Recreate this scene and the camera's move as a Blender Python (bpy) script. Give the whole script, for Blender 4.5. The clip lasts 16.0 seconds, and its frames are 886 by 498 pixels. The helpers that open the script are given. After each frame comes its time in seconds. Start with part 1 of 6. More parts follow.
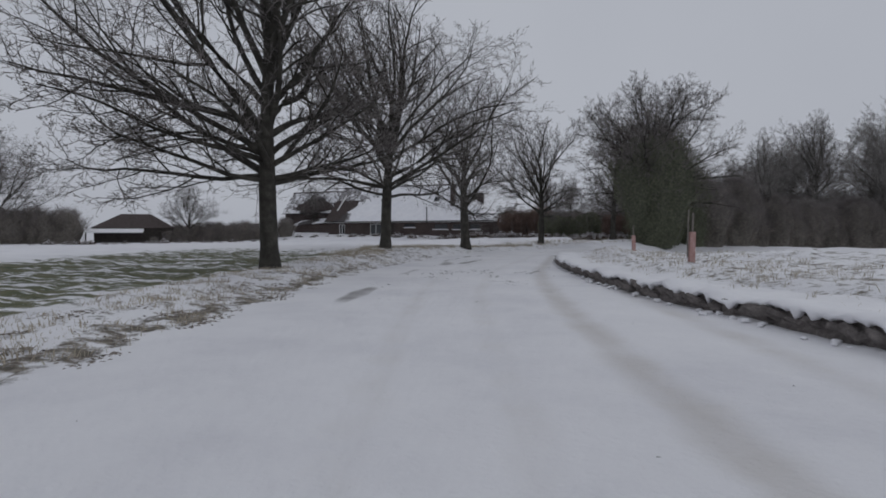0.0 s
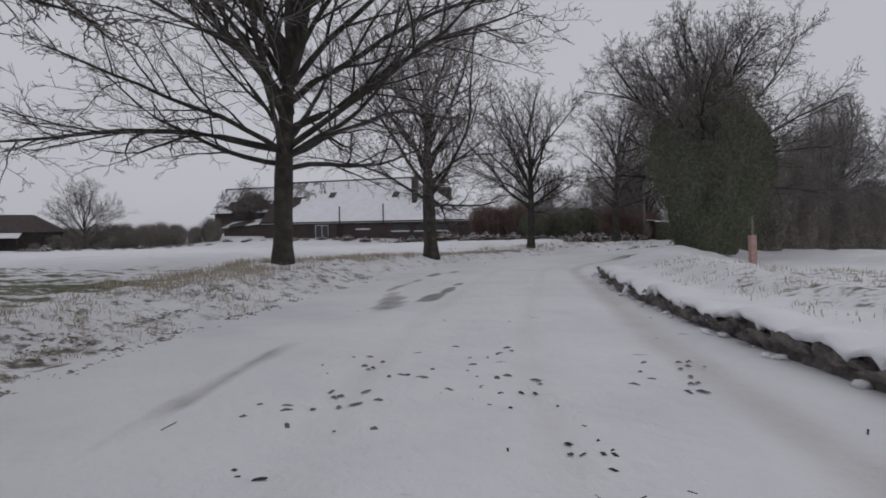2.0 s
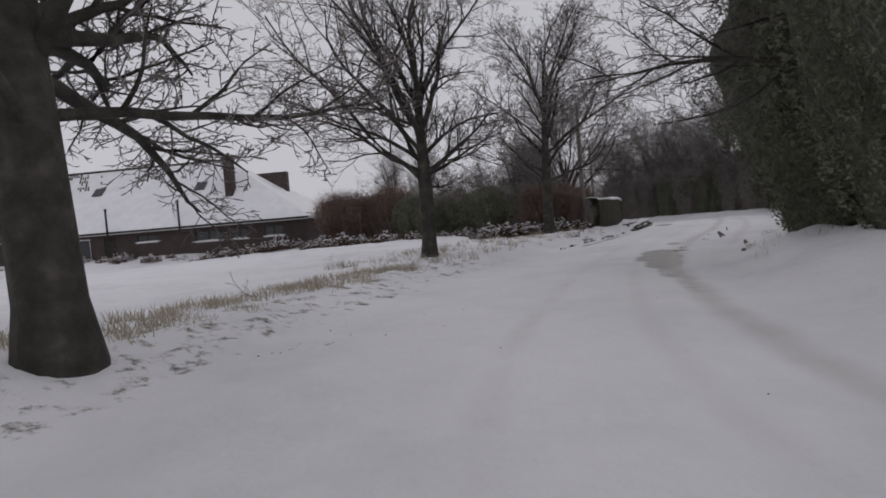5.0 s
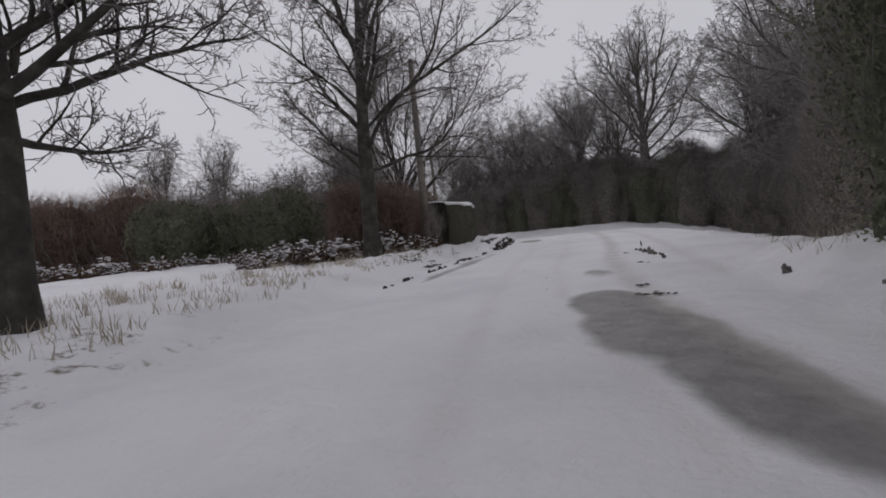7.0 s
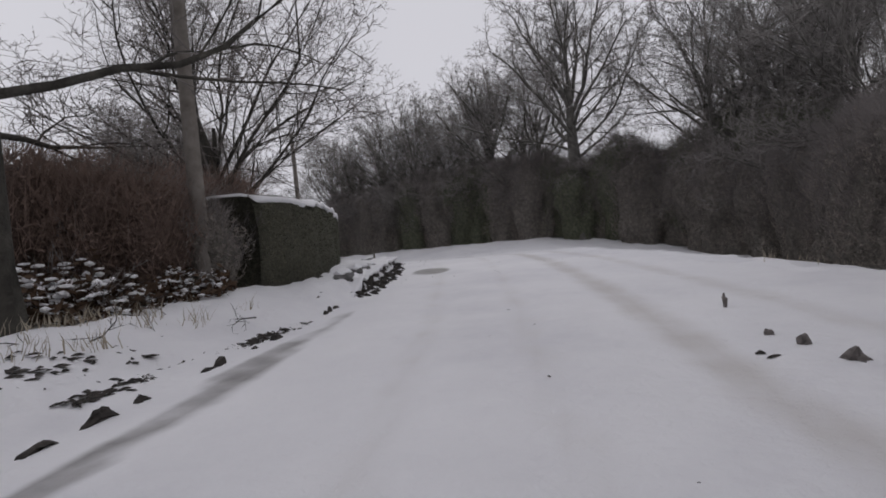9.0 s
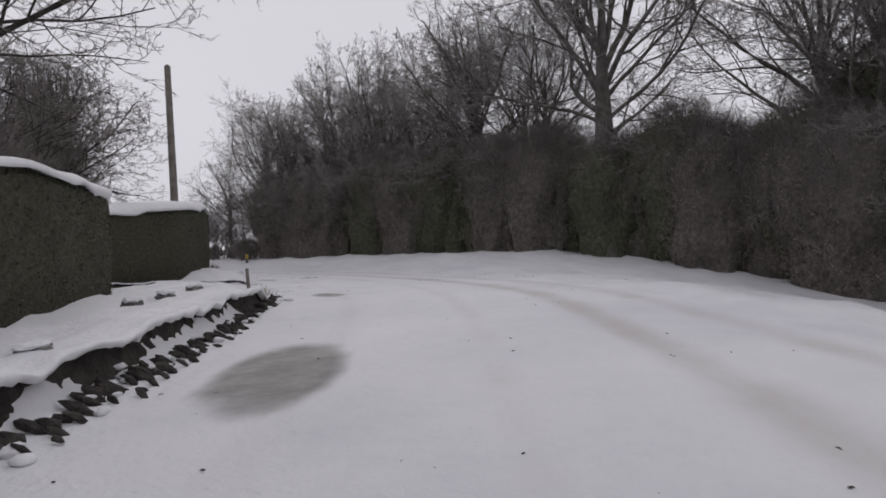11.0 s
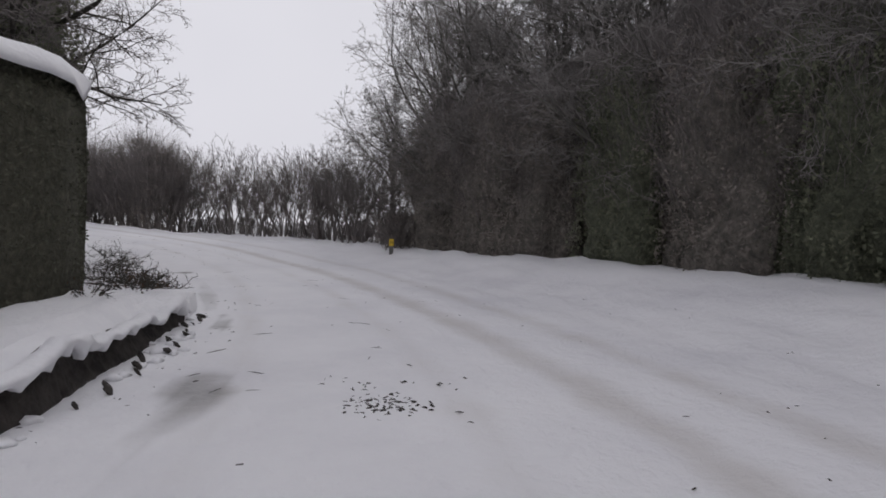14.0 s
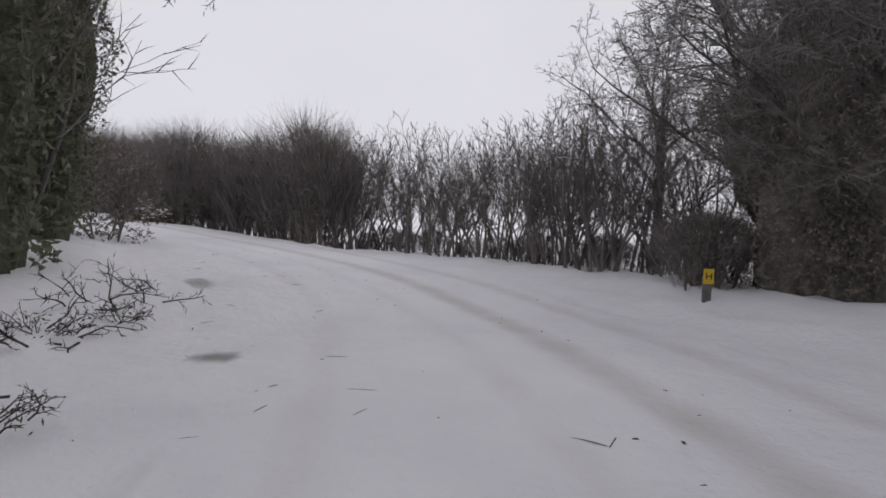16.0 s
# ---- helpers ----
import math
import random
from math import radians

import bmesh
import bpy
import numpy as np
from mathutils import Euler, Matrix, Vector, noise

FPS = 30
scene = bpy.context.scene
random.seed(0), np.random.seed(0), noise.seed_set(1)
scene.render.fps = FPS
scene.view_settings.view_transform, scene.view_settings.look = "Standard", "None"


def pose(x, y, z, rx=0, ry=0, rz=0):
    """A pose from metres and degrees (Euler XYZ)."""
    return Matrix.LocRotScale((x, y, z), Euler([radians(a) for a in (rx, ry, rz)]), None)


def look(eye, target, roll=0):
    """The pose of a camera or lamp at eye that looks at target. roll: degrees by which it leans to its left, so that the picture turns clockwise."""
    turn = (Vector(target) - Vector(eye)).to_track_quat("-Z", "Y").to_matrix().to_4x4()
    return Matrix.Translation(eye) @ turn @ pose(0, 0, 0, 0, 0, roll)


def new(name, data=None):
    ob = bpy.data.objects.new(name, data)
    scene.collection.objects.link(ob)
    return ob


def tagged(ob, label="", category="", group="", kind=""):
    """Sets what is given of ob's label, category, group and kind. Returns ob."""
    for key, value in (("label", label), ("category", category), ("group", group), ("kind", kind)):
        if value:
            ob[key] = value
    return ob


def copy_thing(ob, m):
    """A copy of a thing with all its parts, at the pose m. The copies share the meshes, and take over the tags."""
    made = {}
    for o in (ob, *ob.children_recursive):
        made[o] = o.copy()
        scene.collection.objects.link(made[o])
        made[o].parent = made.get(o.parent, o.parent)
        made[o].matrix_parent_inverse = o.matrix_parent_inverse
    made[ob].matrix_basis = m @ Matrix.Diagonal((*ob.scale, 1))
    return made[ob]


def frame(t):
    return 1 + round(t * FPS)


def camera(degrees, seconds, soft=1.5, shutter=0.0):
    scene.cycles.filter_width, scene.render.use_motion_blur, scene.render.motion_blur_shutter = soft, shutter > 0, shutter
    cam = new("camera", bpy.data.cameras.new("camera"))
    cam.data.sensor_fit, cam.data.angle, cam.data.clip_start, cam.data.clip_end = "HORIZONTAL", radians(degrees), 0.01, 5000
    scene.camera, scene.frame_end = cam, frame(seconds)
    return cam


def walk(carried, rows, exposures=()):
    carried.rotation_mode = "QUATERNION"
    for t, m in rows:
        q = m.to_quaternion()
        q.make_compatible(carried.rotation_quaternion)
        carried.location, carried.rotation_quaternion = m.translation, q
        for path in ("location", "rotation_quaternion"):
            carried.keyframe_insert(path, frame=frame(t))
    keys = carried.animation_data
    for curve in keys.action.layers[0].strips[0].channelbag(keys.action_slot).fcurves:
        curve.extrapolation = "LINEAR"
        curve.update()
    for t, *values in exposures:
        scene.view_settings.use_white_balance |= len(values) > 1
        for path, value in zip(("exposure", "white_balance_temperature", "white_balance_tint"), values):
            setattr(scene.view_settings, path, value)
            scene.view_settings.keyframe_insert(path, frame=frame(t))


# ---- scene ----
cam = camera(75.9, 16.0, soft=1.75)
PATH = [
    (0, (0.846, -0.363, 1.438), (0.843, 1.636, 1.378), -0.1),
    (0.5, (0.827, 3.356, 1.447), (0.833, 5.355, 1.384), 0.2),
    (1, (0.934, 7.015, 1.414), (0.958, 9.014, 1.359), -0.1),
    (1.5, (1.118, 10.539, 1.411), (1.185, 12.537, 1.357), -0.6),
    (2, (1.346, 14.148, 1.358), (1.468, 16.144, 1.306), -0.6),
    (2.5, (1.624, 17.892, 1.36), (1.798, 19.883, 1.299), -2.0),
    (3, (2.052, 21.441, 1.318), (2.26, 23.429, 1.262), -2.8),
    (3.2, (2.239, 22.87, 1.324), (2.459, 24.857, 1.266), -3.1),
    (5.3, (5.417, 37.349, 1.237), (6.09, 39.232, 1.174), -4.8),
    (5.5, (6.076, 38.531, 1.212), (6.799, 40.395, 1.156), -5.0),
    (6, (7.721, 41.386, 1.159), (8.575, 43.194, 1.103), -5.6),
    (6.5, (9.427, 43.891, 1.098), (10.399, 45.638, 1.045), -5.8),
    (7, (11.258, 46.498, 0.983), (12.349, 48.174, 0.94), -5.5),
    (7.5, (13.375, 49.174, 1.068), (14.578, 50.772, 1.022), -5.4),
    (8, (15.473, 51.52, 1.131), (16.776, 53.036, 1.084), -5.6),
    (8.5, (17.585, 53.744, 1.137), (18.928, 55.225, 1.113), -5.7),
    (9, (19.511, 55.777, 1.197), (20.887, 57.228, 1.168), -5.3),
    (9.5, (21.72, 57.726, 1.231), (23.143, 59.131, 1.202), -4.7),
    (10, (23.773, 59.545, 1.304), (25.24, 60.904, 1.273), -3.9),
    (10.2, (24.607, 60.437, 1.287), (26.092, 61.777, 1.265), -3.2),
    (12.3, (34.48, 70.176, 1.65), (35.71, 71.752, 1.588), 1.3),
    (12.5, (35.136, 71.186, 1.645), (36.325, 72.793, 1.584), 1.7),
    (13, (36.703, 73.741, 1.562), (37.779, 75.425, 1.503), 2.1),
    (13.5, (38.067, 76.367, 1.505), (39.021, 78.123, 1.435), 1.7),
    (14, (39.08, 78.821, 1.478), (39.889, 80.649, 1.394), 1.9),
    (14.5, (39.857, 81.275, 1.367), (40.52, 83.16, 1.293), 2.6),
    (15, (40.323, 83.808, 1.284), (40.831, 85.742, 1.239), 2.8),
    (15.5, (40.591, 86.361, 1.216), (40.913, 88.335, 1.181), 2.7),
    (16, (40.445, 88.731, 1.232), (40.6, 90.725, 1.195), 2.6),
]
walk(cam, [(t, look(eye, target, roll)) for t, eye, target, roll in PATH],
     exposures=[(0.0, -0.55, 6150, 6.5), (1.5, -0.42, 6300, 8), (3.0, -0.34, 6450, 9.5), (6.0, -0.24, 6500, 10), (8.5, -0.07, 6500, 10), (10.0, 0.07, 6500, 10), (12.5, 0.1, 6600, 10), (14.0, 0.18, 6500, 10), (16.0, 0.18, 6500, 10)])

# ---- light: overcast winter sky ----
world = bpy.data.worlds.new("overcast_sky")
scene.world = world
world.use_nodes = True
nt = world.node_tree
nt.nodes.clear()
w_out = nt.nodes.new("ShaderNodeOutputWorld")
w_bg = nt.nodes.new("ShaderNodeBackground")
w_sky = nt.nodes.new("ShaderNodeTexSky")
w_sky.sky_type = "NISHITA"
w_sky.sun_disc = False
w_sky.sun_elevation = radians(24)
w_sky.sun_rotation = radians(150)
w_sky.dust_density = 4.0
w_grey = nt.nodes.new("ShaderNodeHueSaturation")
w_grey.inputs["Saturation"].default_value = 0.12
w_grey.inputs["Value"].default_value = 0.10
w_mix = nt.nodes.new("ShaderNodeMix")
w_mix.data_type = "RGBA"
w_mix.inputs[0].default_value = 0.86
w_cloud = nt.nodes.new("ShaderNodeTexNoise")
w_cloud.inputs["Scale"].default_value = 1.6
w_cloud.inputs["Detail"].default_value = 4.0
w_ramp = nt.nodes.new("ShaderNodeValToRGB")
w_ramp.color_ramp.elements[0].color = (0.60, 0.595, 0.655, 1)
w_ramp.color_ramp.elements[1].color = (0.74, 0.732, 0.785, 1)
w_coord = nt.nodes.new("ShaderNodeTexCoord")
nt.links.new(w_coord.outputs["Generated"], w_cloud.inputs["Vector"])
nt.links.new(w_cloud.outputs["Fac"], w_ramp.inputs["Fac"])
nt.links.new(w_sky.outputs["Color"], w_grey.inputs["Color"])
nt.links.new(w_grey.outputs["Color"], w_mix.inputs[6])
nt.links.new(w_ramp.outputs["Color"], w_mix.inputs[7])
nt.links.new(w_mix.outputs[2], w_bg.inputs["Color"])
nt.links.new(w_bg.outputs["Background"], w_out.inputs["Surface"])
w_bg.inputs["Strength"].default_value = 1.0

sun_data = bpy.data.lights.new("sun", "SUN")
sun_data.energy = 0.5
sun_data.angle = radians(40)
sun_data.color = (1.0, 0.97, 0.93)
sun = new("sun", sun_data)
sun.matrix_world = pose(0, 0, 60, 66, 0, 150)


# ---- materials ----
def material(name, rough=0.9):
    m = bpy.data.materials.new(name)
    m.use_nodes = True
    b = m.node_tree.nodes["Principled BSDF"]
    b.inputs["Roughness"].default_value = rough
    return m, m.node_tree, b


def node(t, kind, **values):
    n = t.nodes.new(kind)
    for k, v in values.items():
        n.inputs[k.replace("_", " ")].default_value = v
    return n


def noise_ramp(t, vec, scale, stops, detail=5.0, rough=0.6):
    """Noise through a colour ramp; stops are (position, colour)."""
    n = node(t, "ShaderNodeTexNoise", Scale=scale, Detail=detail, Roughness=rough)
    if vec is not None:
        t.links.new(vec, n.inputs["Vector"])
    r = t.nodes.new("ShaderNodeValToRGB")
    el = r.color_ramp.elements
    el[0].position, el[0].color = stops[0][0], (*stops[0][1], 1)
    el[1].position, el[1].color = stops[-1][0], (*stops[-1][1], 1)
    for p, c in stops[1:-1]:
        el.new(p).color = (*c, 1)
    t.links.new(n.outputs["Fac"], r.inputs["Fac"])
    return r.outputs["Color"], n.outputs["Fac"]


def mix(t, fac, a, b, blend="MIX"):
    m = t.nodes.new("ShaderNodeMix")
    m.data_type, m.blend_type = "RGBA", blend
    for sock, v in ((m.inputs[0], fac), (m.inputs[6], a), (m.inputs[7], b)):
        if isinstance(v, (int, float)):
            sock.default_value = v
        elif isinstance(v, tuple):
            sock.default_value = (*v, 1)
        else:
            t.links.new(v, sock)
    return m.outputs[2]


def math_node(t, op, a, b=0.0, c=0.0):
    n = t.nodes.new("ShaderNodeMath")
    n.operation = op
    for sock, v in zip(n.inputs, (a, b, c)):
        if isinstance(v, (int, float)):
            sock.default_value = v
        else:
            t.links.new(v, sock)
    return n.outputs[0]


def smooth(t, value, lo, hi):
    n = t.nodes.new("ShaderNodeMapRange")
    n.interpolation_type = "SMOOTHSTEP"
    t.links.new(value, n.inputs[0])
    n.inputs[1].default_value, n.inputs[2].default_value = lo, hi
    return n.outputs[0]


def bump(t, b, height, strength, dist):
    n = node(t, "ShaderNodeBump", Strength=strength, Distance=dist)
    t.links.new(height, n.inputs["Height"])
    t.links.new(n.outputs["Normal"], b.inputs["Normal"])


def position(t):
    return t.nodes.new("ShaderNodeNewGeometry").outputs["Position"]


def plain(name, stops, scale, rough=0.9, bump_strength=0.4, bump_dist=0.02, bump_scale=None, spec=0.3):
    m, t, b = material(name, rough)
    pos = position(t)
    col, fac = noise_ramp(t, pos, scale, stops)
    t.links.new(col, b.inputs["Base Color"])
    b.inputs["Specular IOR Level"].default_value = spec
    fine = node(t, "ShaderNodeTexNoise", Scale=bump_scale or scale * 6, Detail=5.0)
    t.links.new(pos, fine.inputs["Vector"])
    bump(t, b, fine.outputs["Fac"], bump_strength, bump_dist)
    return m




def attribute(t, name):
    a = t.nodes.new("ShaderNodeAttribute")
    a.attribute_name = name
    return a.outputs["Fac"]


def make_ground(name):
    """Snow over grass and soil; how much shows through comes from the sheet's grass and slush layers."""
    m, t, b = material(name, 0.75)
    pos = position(t)
    snow, f0 = noise_ramp(t, pos, 0.35, [(0.3, (0.71, 0.705, 0.735)), (0.5, (0.80, 0.795, 0.815)), (0.7, (0.85, 0.845, 0.86))], 7.0, 0.65)
    grass, f1 = noise_ramp(t, pos, 5.0, [(0.25, (0.045, 0.04, 0.033)), (0.5, (0.17, 0.15, 0.12)), (0.75, (0.40, 0.36, 0.31))])
    green, f2 = noise_ramp(t, pos, 3.0, [(0.25, (0.06, 0.068, 0.034)), (0.5, (0.13, 0.135, 0.075)), (0.75, (0.21, 0.20, 0.13))])
    tuft = mix(t, smooth(t, attribute(t, "green"), 0.2, 0.8), grass, green)
    patch = node(t, "ShaderNodeTexNoise", Scale=2.6, Detail=8.0, Roughness=0.72)
    t.links.new(pos, patch.inputs["Vector"])
    rows = node(t, "ShaderNodeMapping", Scale=(0.22, 1.5, 1.0))
    t.links.new(pos, rows.inputs["Vector"])
    drill = node(t, "ShaderNodeTexNoise", Scale=1.6, Detail=6.0, Roughness=0.65)
    t.links.new(rows.outputs["Vector"], drill.inputs["Vector"])
    streak = math_node(t, "MULTIPLY", math_node(t, "MULTIPLY_ADD", drill.outputs["Fac"], 1.3, -0.72), smooth(t, attribute(t, "green"), 0.2, 0.8))
    g = math_node(t, "ADD", math_node(t, "ADD", patch.outputs["Fac"], streak), math_node(t, "MULTIPLY_ADD", attribute(t, "grass"), 0.62, -0.5))
    col = mix(t, smooth(t, g, 0.20, 0.34), snow, tuft)
    # slush: wet grey-brown snow worn down by wheels and water
    slush, f3 = noise_ramp(t, pos, 4.0, [(0.3, (0.185, 0.176, 0.172)), (0.7, (0.31, 0.30, 0.296))])
    wob = node(t, "ShaderNodeTexNoise", Scale=1.4, Detail=5.0)
    t.links.new(pos, wob.inputs["Vector"])
    s = math_node(t, "ADD", attribute(t, "slush"), math_node(t, "MULTIPLY_ADD", wob.outputs["Fac"], 0.5, -0.25))
    s = smooth(t, s, 0.25, 0.75)
    col = mix(t, s, col, slush)
    # faint brown wheel lines on the packed snow
    tr = smooth(t, math_node(t, "ADD", attribute(t, "track"), math_node(t, "MULTIPLY_ADD", wob.outputs["Fac"], 0.8, -0.4)), 0.2, 1.1)
    col = mix(t, math_node(t, "MULTIPLY", tr, 0.62), col, (0.47, 0.435, 0.40))
    t.links.new(col, b.inputs["Base Color"])
    rough = math_node(t, "MULTIPLY_ADD", s, -0.3, 0.8)
    t.links.new(rough, b.inputs["Roughness"])
    b.inputs["Specular IOR Level"].default_value = 0.25
    fine = node(t, "ShaderNodeTexNoise", Scale=9.0, Detail=7.0, Roughness=0.65)
    t.links.new(pos, fine.inputs["Vector"])
    lumps = node(t, "ShaderNodeTexNoise", Scale=2.2, Detail=4.0, Roughness=0.55)
    t.links.new(pos, lumps.inputs["Vector"])
    relief = math_node(t, "MULTIPLY_ADD", lumps.outputs["Fac"], 1.6, math_node(t, "MULTIPLY", fine.outputs["Fac"], 0.8))
    bump(t, b, relief, 0.6, 0.06)
    return m


M_GROUND = make_ground("snowy_ground")
M_SNOW = plain("snow", [(0.3, (0.76, 0.755, 0.78)), (0.7, (0.85, 0.845, 0.86))], 1.5, 0.75, 0.5, 0.03, 14)
M_BARK = plain("bark", [(0.3, (0.030, 0.028, 0.024)), (0.55, (0.062, 0.058, 0.050)), (0.75, (0.115, 0.108, 0.092))], 3.0, 0.95, 0.9, 0.04, 22)
M_TWIG = plain("twig", [(0.3, (0.115, 0.104, 0.10)), (0.7, (0.24, 0.216, 0.207))], 1.2, 0.95, 0.2, 0.01)
M_BARK_GREY = plain("grey_bark", [(0.3, (0.085, 0.08, 0.072)), (0.55, (0.15, 0.142, 0.13)), (0.75, (0.24, 0.23, 0.21))], 2.0, 0.95, 0.8, 0.03, 20)
M_TWIG_GREY = plain("grey_twig", [(0.3, (0.17, 0.16, 0.152)), (0.7, (0.32, 0.30, 0.285))], 1.2, 0.95, 0.2, 0.01)
M_TWIG_RED = plain("russet_twig", [(0.3, (0.115, 0.080, 0.066)), (0.7, (0.22, 0.155, 0.13))], 1.2, 0.95, 0.2, 0.01)
M_THICKET = plain("thicket", [(0.3, (0.188, 0.169, 0.150)), (0.7, (0.362, 0.319, 0.281))], 1.0, 1.0, 0.8, 0.1, 9)
# mottled tones of the solid cores set inside the shrubs
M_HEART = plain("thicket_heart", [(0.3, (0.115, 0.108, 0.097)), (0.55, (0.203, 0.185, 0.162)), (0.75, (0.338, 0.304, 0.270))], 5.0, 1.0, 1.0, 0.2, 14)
# green tones for the solid core that fills the ivy shrubs behind their leaves
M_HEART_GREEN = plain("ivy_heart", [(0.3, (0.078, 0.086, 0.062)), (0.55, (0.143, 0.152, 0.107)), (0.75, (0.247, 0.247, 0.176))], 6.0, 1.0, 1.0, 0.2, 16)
M_HEART_RED = plain("russet_heart", [(0.3, (0.075, 0.052, 0.044)), (0.75, (0.17, 0.12, 0.10))], 5.0, 1.0, 1.0, 0.2, 14)
M_LEAF = plain("evergreen_leaf", [(0.3, (0.092, 0.103, 0.069)), (0.7, (0.196, 0.201, 0.132))], 1.5, 0.7, 0.2, 0.01)
M_LEAF_BROWN = plain("dead_leaf", [(0.3, (0.05, 0.03, 0.02)), (0.7, (0.13, 0.085, 0.055))], 2.0, 0.9, 0.2, 0.01)
M_STRAW = plain("dead_grass", [(0.3, (0.28, 0.24, 0.18)), (0.7, (0.52, 0.47, 0.38))], 0.8, 0.9, 0.2, 0.01)
M_SOIL = plain("dark_soil", [(0.3, (0.02, 0.018, 0.017)), (0.7, (0.085, 0.075, 0.068))], 6.0, 0.95, 0.9, 0.05, 25)
M_TURF = plain("frosted_turf", [(0.3, (0.08, 0.068, 0.055)), (0.55, (0.22, 0.19, 0.16)), (0.75, (0.46, 0.43, 0.40))], 9.0, 0.95, 0.6, 0.02, 30)
M_STONE = plain("grey_stone", [(0.3, (0.09, 0.088, 0.086)), (0.7, (0.24, 0.235, 0.23))], 5.0, 0.9, 0.7, 0.02, 30)
M_POLE = plain("weathered_timber", [(0.3, (0.13, 0.115, 0.10)), (0.7, (0.23, 0.21, 0.19))], 4.0, 0.9, 0.5, 0.01, 40)
M_BRICK = plain("brick", [(0.25, (0.055, 0.034, 0.03)), (0.75, (0.115, 0.068, 0.058))], 7.0, 0.9, 0.3, 0.01, 50)
M_TILE = plain("roof_tile", [(0.3, (0.045, 0.035, 0.033)), (0.7, (0.10, 0.08, 0.075))], 5.0, 0.85, 0.4, 0.01, 40)
M_WHITE = plain("white_paint", [(0.3, (0.70, 0.70, 0.69)), (0.7, (0.80, 0.80, 0.79))], 3.0, 0.5, 0.1, 0.004)
M_DARKWOOD = plain("dark_boarding", [(0.3, (0.022, 0.019, 0.017)), (0.7, (0.06, 0.052, 0.046))], 4.0, 0.85, 0.4, 0.01, 30)
M_YELLOW = plain("yellow_plate", [(0.3, (0.62, 0.42, 0.03)), (0.7, (0.72, 0.50, 0.06))], 6.0, 0.5, 0.1, 0.002)
M_BLACK = plain("black_paint", [(0.3, (0.012, 0.012, 0.012)), (0.7, (0.03, 0.03, 0.03))], 6.0, 0.6, 0.1, 0.002)
M_RED = plain("faded_red_paint", [(0.3, (0.34, 0.19, 0.17)), (0.7, (0.46, 0.31, 0.29))], 9.0, 0.7, 0.2, 0.004)
M_METAL = plain("dull_iron", [(0.3, (0.05, 0.05, 0.05)), (0.7, (0.12, 0.12, 0.12))], 8.0, 0.6, 0.2, 0.004)
M_GLASS, gt, gb = material("window_glass", 0.05)
gb.inputs["Base Color"].default_value = (0.02, 0.022, 0.025, 1)
gb.inputs["Specular IOR Level"].default_value = 0.6


# ---- building helpers ----
def mesh_object(name, verts, faces, mat, parent=None, label="", shade=False):
    me = bpy.data.meshes.new(name)
    me.from_pydata([tuple(v) for v in verts], [], [tuple(f) for f in faces])
    me.materials.append(mat)
    if shade:
        me.polygons.foreach_set("use_smooth", [True] * len(me.polygons))
    me.update()
    ob = new(name, me)
    if parent:
        ob.parent = parent
    if label:
        ob["label"] = label
    return ob


def part(name, bm, mat, parent, label=""):
    """One mesh object from a bmesh, under a thing or a part."""
    me = bpy.data.meshes.new(name)
    bm.to_mesh(me)
    bm.free()
    me.materials.append(mat)
    ob = new(name, me)
    ob.parent = parent
    if label:
        ob["label"] = label
    return ob


def empty(name, m, label, category, group="", kind=""):
    e = new(name)
    e.matrix_world = m
    e.empty_display_size = 0.3
    return tagged(e, label, category, group, kind)


def box(bm, lo, hi, bevel=0.0):
    c, d = (Vector(lo) + Vector(hi)) / 2, Vector(hi) - Vector(lo)
    made = bmesh.ops.create_cube(bm, size=1.0, matrix=Matrix.Translation(c) @ Matrix.Diagonal((*d, 1)))
    if bevel:
        edges = {e for v in made["verts"] for e in v.link_edges}
        bmesh.ops.bevel(bm, geom=list(edges), offset=bevel, segments=1, affect="EDGES")


def lump(bm, centre, size, rough, seed, sub=2):
    """An uneven stone or clod."""
    made = bmesh.ops.create_icosphere(bm, subdivisions=sub, radius=1.0)
    for v in made["verts"]:
        d = 1 + rough * noise.noise(v.co * 1.7 + Vector((seed * 3.1, seed, -seed)))
        v.co = Vector((v.co.x * size[0] * d, v.co.y * size[1] * d, v.co.z * size[2] * d)) + Vector(centre)


def ease(a, b, x):
    u = min(1.0, max(0.0, (x - a) / (b - a)))
    return u * u * (3 - 2 * u)


# ---- the lane: its middle line is the way of the car ----
LANE = [(0.55, -25), (0.7, -12)] + [
    (0.8, -0.4), (0.8, 3.4), (0.9, 7.1), (1.0, 10.8), (1.3, 14.2), (1.7, 17.7), (2.0, 20.8), (5.7, 37.1), (6.1, 38.2), (7.6, 41.1), (9.5, 43.8), (11.5, 46.7), (13.6, 49.4), (15.9, 52.0), (18.1, 54.4), (20.4, 56.7), (22.6, 58.8), (24.9, 60.8), (25.9, 61.6), (34.6, 70.4), (35.2, 71.4), (36.7, 73.8), (38.0, 76.4), (39.0, 78.9), (39.8, 81.2), (40.2, 83.5), (40.5, 85.9), (40.6, 88.2)] + [
    (40.55, 92.5), (40.1, 97), (38.2, 101.5), (34.5, 105.6), (29, 109.5), (22, 113), (12, 117), (0, 121)]


